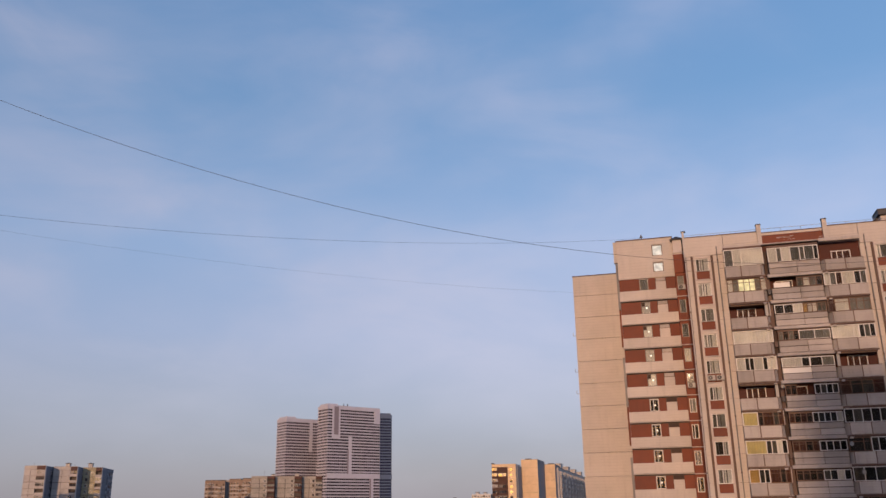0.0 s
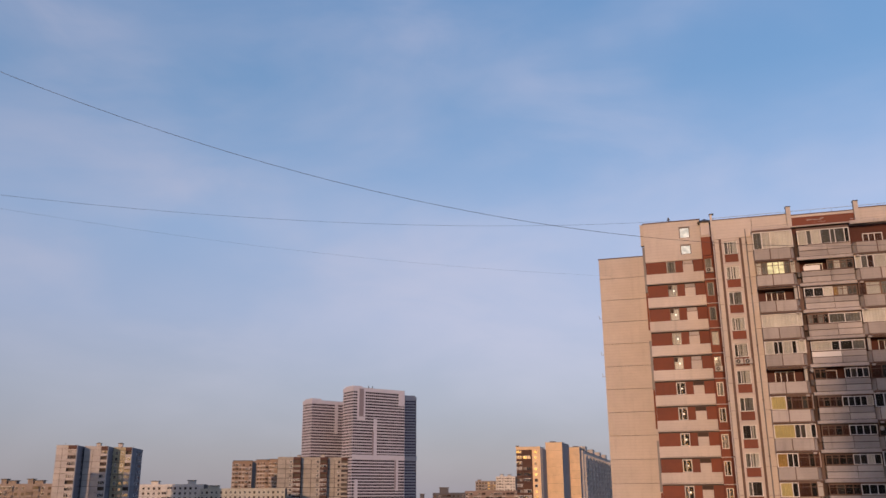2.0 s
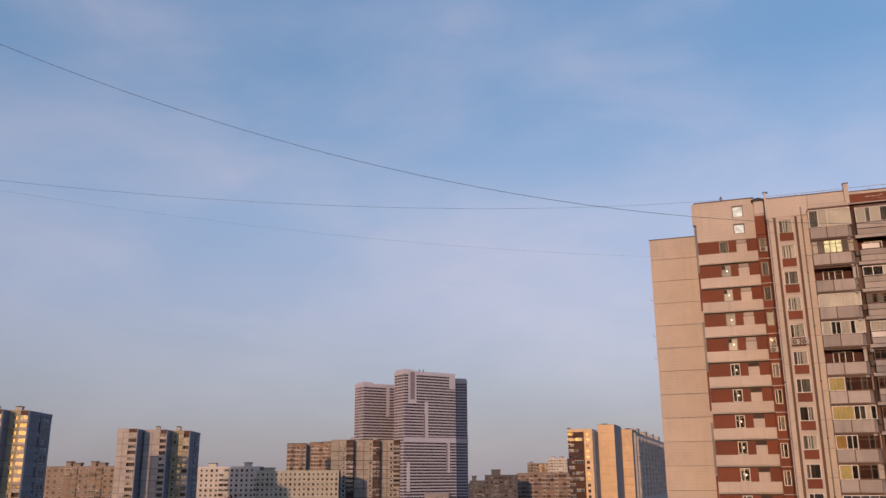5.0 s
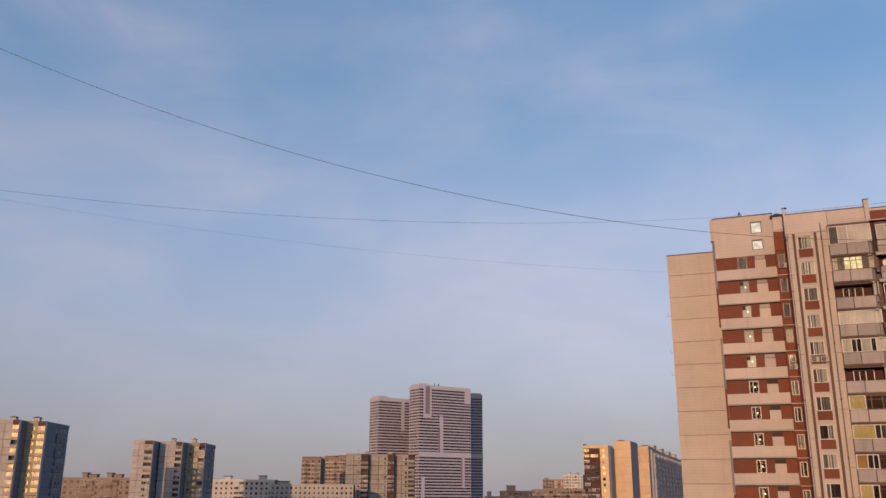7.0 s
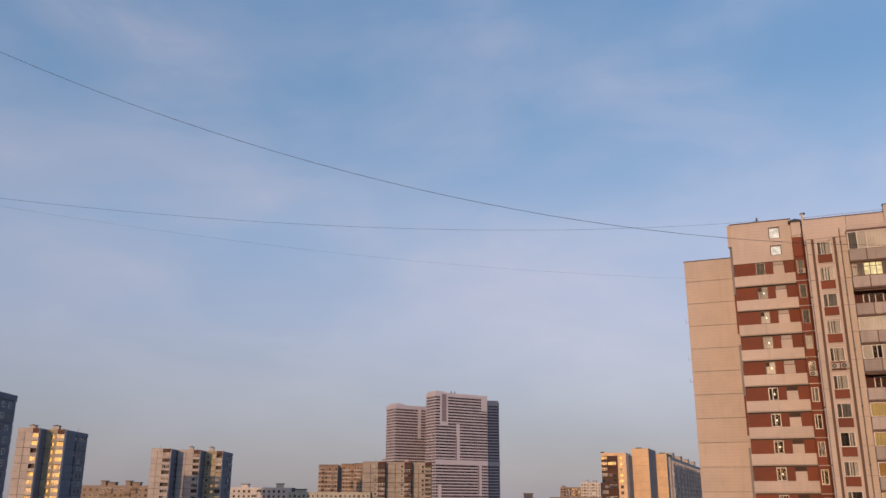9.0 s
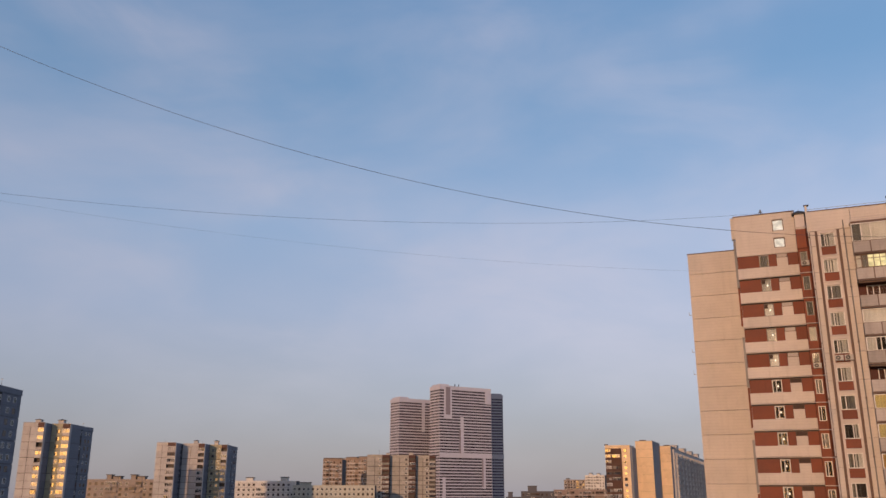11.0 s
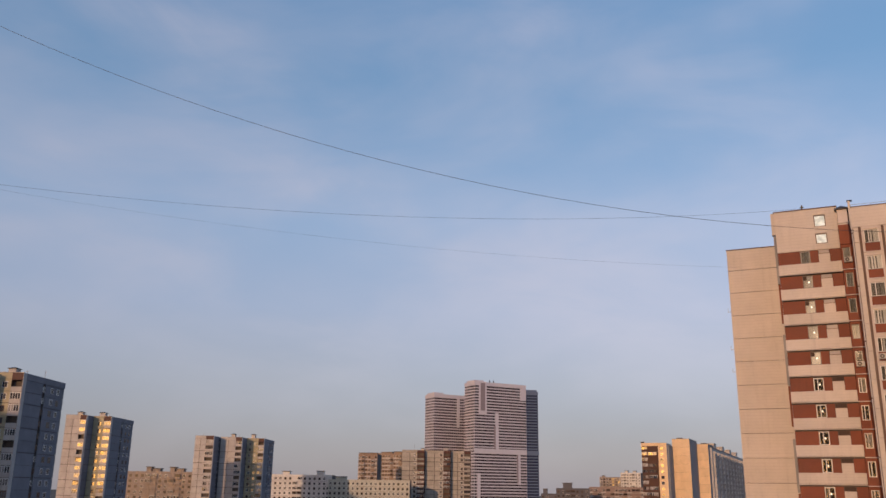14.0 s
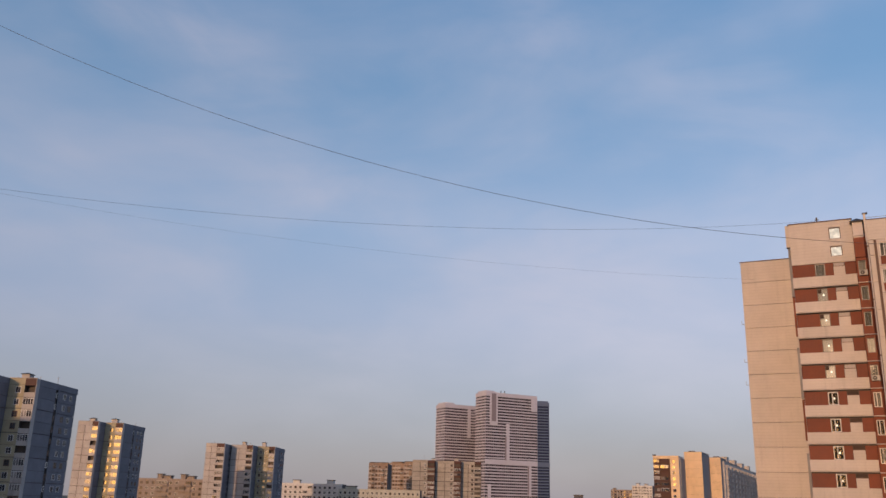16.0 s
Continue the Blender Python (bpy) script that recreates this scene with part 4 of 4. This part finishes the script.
slab_house("panel_house", "rose nine-storey panel house with balcony stacks", -8, -200.0, 470.0, 52, 14, 28.9, 9, FAR_ROSE, 3.2, (6, 7, 10, 11, 14),
           penthouses=((19.0, 2.6, 2.2), (22.5, 4.0, 1.4), (32.0, 2.6, 2.2), (35.5, 4.0, 1.4)))
slab_house("panel_house", "white nine-storey panel house with small windows", -8, -126.0, 522.0, 38, 14, 29.0, 9, FAR_WHITE, 2.9, (5, 6, 12),
           penthouses=((8.0, 4.0, 1.7), (28.5, 4.0, 2.0)))
slab_house("panel_house", "pale green panel house with a grid of windows", -8, -89.3, 518.0, 48, 14, 26.5, 8, FAR_GREEN, 2.6, penthouses=((4.0, 6.0, 1.4),))
slab_house("brick_house", "light brown brick house with pale storey bands", -8, -83.4, 600.0, 13, 24, 44.6, 15, FAR_BRICK, 2.2, (1, 4), ledges=FAR_PINK, penthouses=((0.3, 12.2, 0.5),))
slab_house("brick_house", "light brown brick apartment block with pale storey bands", 10, -285.7, 620.0, 26, 20, 48.2, 16, FAR_BRICK, 2.4, (1, 5, 8), ledges=FAR_PINK, penthouses=((3.0, 9.0, 0.7), (14.0, 11.0, 1.0)))
slab_house("brown_slab_house", "long brown-rose slab house with continuous ledges", 0, -11.8, 640.0, 50, 14, 25.0, 9, FAR_BROWN, 3.0, (1, 2, 4, 5, 7, 8, 10, 11, 13, 14), ledges=FAR_PINK)
slab_house("grey_panel_house", "panel house with shade put into its dark grey colour", 0, -32.9, 600.0, 22, 14, 23.7, 8, FAR_DARK, 3.0, (2, 3), penthouses=((4.5, 6.0, 3.2),))
slab_house("grey_panel_house", "low panel house with shade put into its dark grey colour", 0, -46.0, 640.0, 15, 14, 20.0, 7, FAR_DARK, 3.0, (2,), penthouses=((1.5, 3.0, 3.0),))
slab_house("distant_panel_house", "distant panel house with sunset light in its windows", 7.5, -125.7, 909.0, 27, 16, 36.5, 13, FAR_ROSE, 3.0, (), penthouses=((2, 3, 1.2),), sunset=True)
slab_house("distant_panel_house", "distant pale grey panel house", 14, -204.0, 880.0, 20, 16, 40.6, 14, FAR_WHITE, 3.0, (1, 4), penthouses=((4, 3, 1.8), (12, 3, 1.5)))
slab_house("low_house", "low grey flat-roofed house", 0, -37.0, 300.0, 8.3, 8, 16.5, 5, FAR_GREY, 2.7)

# ---- the stepped long house, gables coloured for low sun ----
long_house = thing("stepped_long_house", "long stepped panel house with gables coloured for low sun and grey shaded balconies", "apartment building", at=site(STREET, -90.1, 447.0, -0.9))
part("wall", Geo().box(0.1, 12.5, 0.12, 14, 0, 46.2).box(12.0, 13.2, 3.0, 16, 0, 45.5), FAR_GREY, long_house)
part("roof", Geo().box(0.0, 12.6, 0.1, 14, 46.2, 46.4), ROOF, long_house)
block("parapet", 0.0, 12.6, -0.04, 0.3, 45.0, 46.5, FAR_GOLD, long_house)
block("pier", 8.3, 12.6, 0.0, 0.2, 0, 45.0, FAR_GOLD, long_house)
block("side_wall", 12.5, 12.62, 0.2, 14.0, 0, 46.3, FAR_PINK, long_house)
part("roof_screen", Geo().box(-0.2, 1.6, 0.0, 0.1, 46.5, 47.1), CAP, long_house)
for k in range(16):
    z = 45.0 - STOREY * (k + 1)
    if z < 0:
        break
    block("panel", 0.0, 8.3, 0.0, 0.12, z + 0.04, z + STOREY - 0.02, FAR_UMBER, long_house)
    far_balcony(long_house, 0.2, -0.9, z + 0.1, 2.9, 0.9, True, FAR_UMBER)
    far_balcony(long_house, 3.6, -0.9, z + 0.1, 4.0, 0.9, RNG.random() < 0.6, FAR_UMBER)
    far_window(long_house, 9.3, -0.02, z + 0.8, 1.5, 1.5, FAR_GLASS)
# gold fronts and grey bodies: sun and shade put into the colours
for x0, x1, y, top in ((12.9, 21.7, 15.0, 49.2), (21.3, 27.3, 42.0, 47.9)):
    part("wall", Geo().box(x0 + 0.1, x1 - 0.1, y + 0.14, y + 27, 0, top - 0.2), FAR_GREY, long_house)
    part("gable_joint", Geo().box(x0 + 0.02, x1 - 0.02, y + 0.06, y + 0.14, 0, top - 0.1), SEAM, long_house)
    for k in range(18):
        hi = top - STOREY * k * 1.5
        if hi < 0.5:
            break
        block("gable_panel", x0, x1, y, y + 0.08, max(0.02, hi - STOREY * 1.5 + 0.05), hi, FAR_GOLD, long_house, "" if k else "buff gable panel with low-sun warmth put into its colour")
    block("coping", x0 - 0.05, x1 + 0.05, y - 0.05, y + 27, top, top + 0.12, STEEL, long_house)
    part("roof_box", Geo().box(x0 + 2.0, x0 + 5.0, y + 2, y + 5, top + 0.1, top + 0.7), CAP, long_house)
part("wall", Geo().box(21.4, 28.2, 50, 230, 0, 46.4), FAR_PINK, long_house, "long shaded side of the house")
part("roof", Geo().box(21.3, 28.4, 50, 230, 46.4, 46.6), ROOF, long_house)
for i in range(4):
    y = 66 + i * 38
    part("roof_box", Geo().box(24.0, 27.6, y, y + 9, 46.5, 49.3).box(23.8, 27.8, y - 0.3, y + 9.3, 49.3, 49.6), FAR_PINK, long_house, "stair head on the roof")
for i in range(10):
    y = 54 + i * 17
    for k in range(12):
        z = 45.0 - STOREY * (k + 1)
        piece("balcony", "side", lambda g: g.box(0, 1.1, 0, 6, -0.2, 0.95).box(0, 1.0, 0.0, 0.1, 0.95, 2.5).box(0, 1.0, 5.9, 6, 0.95, 2.5), FAR_PINK, long_house, (28.2, y, z))
        far_window(long_house, 28.22, y + 8.0, z + 0.85, 1.6, 1.4, DULL_GLASS, side=True)


# ---- the high-rise ----
def high_rise(label, m, width, deep, roof, floors, storey, glass, skin, blocks):
    """A tall block: a glass body with a cladding band at each storey, and upright cladding fields."""
    t = thing("high_rise", label, "high-rise tower", "high-rise blocks", m)
    part("glass_body", Geo().box(0, width, 0, deep, 0, roof - 1.0), glass, t)
    part("crown", Geo().box(-0.4, width + 0.4, -0.4, deep + 0.4, roof - 4.2, roof).box(1, 13, 2, deep - 2, roof, roof + 2.0), skin, t, "pale blank crown")
    for k in range(1, floors):
        z = roof - 4.2 - storey * k
        if z < 0:
            break
        piece("cladding_band", "ring", lambda g: g.box(-0.4, width + 0.4, -0.4, deep + 0.4, 0, storey * 0.40), skin, t, (0, 0, z))
    uprights = Geo()
    count = int(width / 2.6)
    for i in range(count + 1):
        x = width * i / count
        uprights.box(x - 0.09, x + 0.09, -0.15, 0.0, 0, roof - 4)
    for i in range(int(deep / 3) + 1):
        uprights.box(-0.3, 0.0, i * 3.0 - 0.2, i * 3.0 + 0.2, 0, roof - 4)
    part("mullions", uprights, skin, t)
    for x0, x1, z0, z1, mat in blocks:
        block("cladding_field", x0, x1, -0.75 if mat is not TOWER_GREY else -0.85, 0.0, z0, z1, mat, t)
    return t


TURN = 39.0
corner = Vector((-141.0, 958.0))
high_rise("tall lilac-white high-rise with dark window bands and pale upright fields", pose(corner.x, corner.y, 0, 0, 0, TURN), 68.4, 22, 140.0, 44, 3.25, TOWER_GLASS, TOWER_WHITE,
          [(5.3, 15.6, 104.5, 140.2, TOWER_WHITE), (7.4, 13.2, 108.0, 138.8, TOWER_GREY), (27.0, 31.2, 65.0, 106.0, TOWER_WHITE), (25.2, 27.0, 66.0, 92.0, TOWER_GREY),
           (-0.5, 68.9, 61.5, 66.5, TOWER_WHITE), (57.0, 60.4, 28.0, 62.0, TOWER_WHITE), (55.4, 57.0, 30.0, 61.0, TOWER_GREY), (60.8, 68.6, 122.0, 136.0, TOWER_WHITE), (3.6, 7.2, 8.0, 40.0, TOWER_WHITE)])
for gap in (23.5, 28.5):
    part("warning_mast", Geo().tube((gap, 6, 140), (gap, 6, 143.4), 0.7, 0.5, 6), CAP, bpy.data.objects["high_rise"])
wing_at = corner + Vector((math.cos(radians(TURN)), math.sin(radians(TURN)))) * 69.4
high_rise("slightly lower glass wing of the high-rise, shade put into its blue-grey colours", pose(wing_at.x, wing_at.y + 1.0, 0, 0, 0, 20), 13.5, 20, 133.3, 43, 3.25, BLUE_GLASS, TOWER_BLUE, [(-0.5, 14.0, 61.0, 66.0, TOWER_BLUE)])
high_rise("second lilac-white high-rise with brown window bands, behind the taller one", pose(-192.4, 985.0, 0, 0, 0, TURN), 60, 22, 129.4, 40, 3.25, TOWER_GLASS, TOWER_WHITE,
          [(30.0, 34.0, 92.0, 126.0, TOWER_WHITE)])

# ---- overhead cables ----
def cable(label, a, b, sag, r):
    """A cable hung from a to b; sag: how far its middle hangs below the straight line."""
    c = bpy.data.curves.new("overhead_cable", "CURVE")
    c.dimensions, c.bevel_depth, c.bevel_resolution = "3D", r, 2
    n = 60
    s = c.splines.new("POLY")
    s.points.add(n)
    for i, p in enumerate(s.points):
        q = i / n
        v = Vector(a).lerp(Vector(b), q)
        p.co = (v.x, v.y, v.z - 4 * sag * q * (1 - q), 1)
    c.materials.append(CABLE)
    return tagged(new("overhead_cable", c), label, "cable", "overhead cables")


cable("thick black overhead cable hung across the yard", (-40.0, 37.12, 49.58), (73.48, 61.51, 50.35), 14.80, 0.0125)
cable("thin overhead cable hung to the roof of the stair block", (-90.0, 50.0, 51.23), (23.0, 97.0, 52.06), 4.67, 0.0115)
cable("very thin overhead cable hung to the end wall", (-90.0, 60.0, 54.28), (17.0, 106.0, 47.75), 3.01, 0.006)


# ---- bare trees ----
def tree(x, y, height, seed):
    """A leafless tree: tapered trunk, limbs that fork, and a crown of very many twigs."""
    rng = random.Random(seed)
    t = thing("bare_tree", "leafless tree with a dense red-brown crown of twigs", "tree", "bare trees of the yard", pose(x, y, 0))
    wood, twigs = Geo(), Geo()

    def grow(p, way, length, r, depth):
        q = p + way * length
        (wood if depth < 3 else twigs).tube(p, q, r, r * 0.8, 7 if depth == 0 else 4)
        if depth == 5:
            return
        for i in range(3 if depth < 3 else 4):
            turn = Vector((rng.gauss(0, 1), rng.gauss(0, 1), rng.gauss(0.25, 0.6)))
            grow(p.lerp(q, rng.uniform(0.55, 1.0)), (way * 1.1 + turn * 0.55).normalized(), length * rng.uniform(0.55, 0.78), r * 0.72, depth + 1)

    grow(Vector((0, 0, 0)), Vector((0, 0, 1)), height * 0.36, height * 0.016, 0)
    top = max(v[2] for v in twigs.v)
    for g in (wood, twigs):
        g.v = [(a * height / top, b * height / top, c * height / top) for a, b, c in g.v]
    part("trunk", wood, BARK, t)
    part("crown", twigs, TWIG, t)
    return t


for i, (yaw, dist, tall) in enumerate(((30.2, 190, 19.9), (28.9, 196, 19.2), (27.6, 186, 19.6), (26.4, 192, 18.9), (25.2, 188, 18.6), (18.1, 260, 18.6))):
    w = gaze(yaw, 0)
    tree(w.x * dist, w.y * dist, tall - 1.2, i)


# ---- unseen shapes that close the place and cut low sun and reflections ----
# added out of view to keep low sun off the facade and a tower
for label, x, y, long, high in (("unseen high block added behind the viewpoint to shade the facade", -32.0, -212.0, 90.0, 79.0), ("unseen block added across the yard to shade the near panel tower", -192.0, 58.0, 48.0, 54.0)):
    blocker = thing("shade_block", label, "apartment building", "plain blocks round the yard", at=pose(x, y, 0))
    part("wall", Geo().box(0, long, 0, 15, 0, high), FAR_PINK, blocker)
    part("roof", Geo().box(-0.2, long + 0.2, -0.2, 15.2, high, high + 0.4), ROOF, blocker)
# unseen low boxes added so that low windows reflect a darker horizon
skyline = Geo()
rng = random.Random(3)
for i in range(70):
    yaw = 95 + i * 2.4 + rng.uniform(-0.6, 0.6)
    w = gaze(yaw, 0) * 900
    tall = rng.uniform(9, 17)
    half = rng.uniform(14, 24)
    skyline.box(w.x - half, w.x + half, w.y - 8, w.y + 8, 0, tall)
tagged(new("backdrop", mesh_for("backdrop", "far", lambda g: skyline, FAR_GREY)), "made-up far low roofs behind the viewpoint, for window reflections", "backdrop", kind="structure")
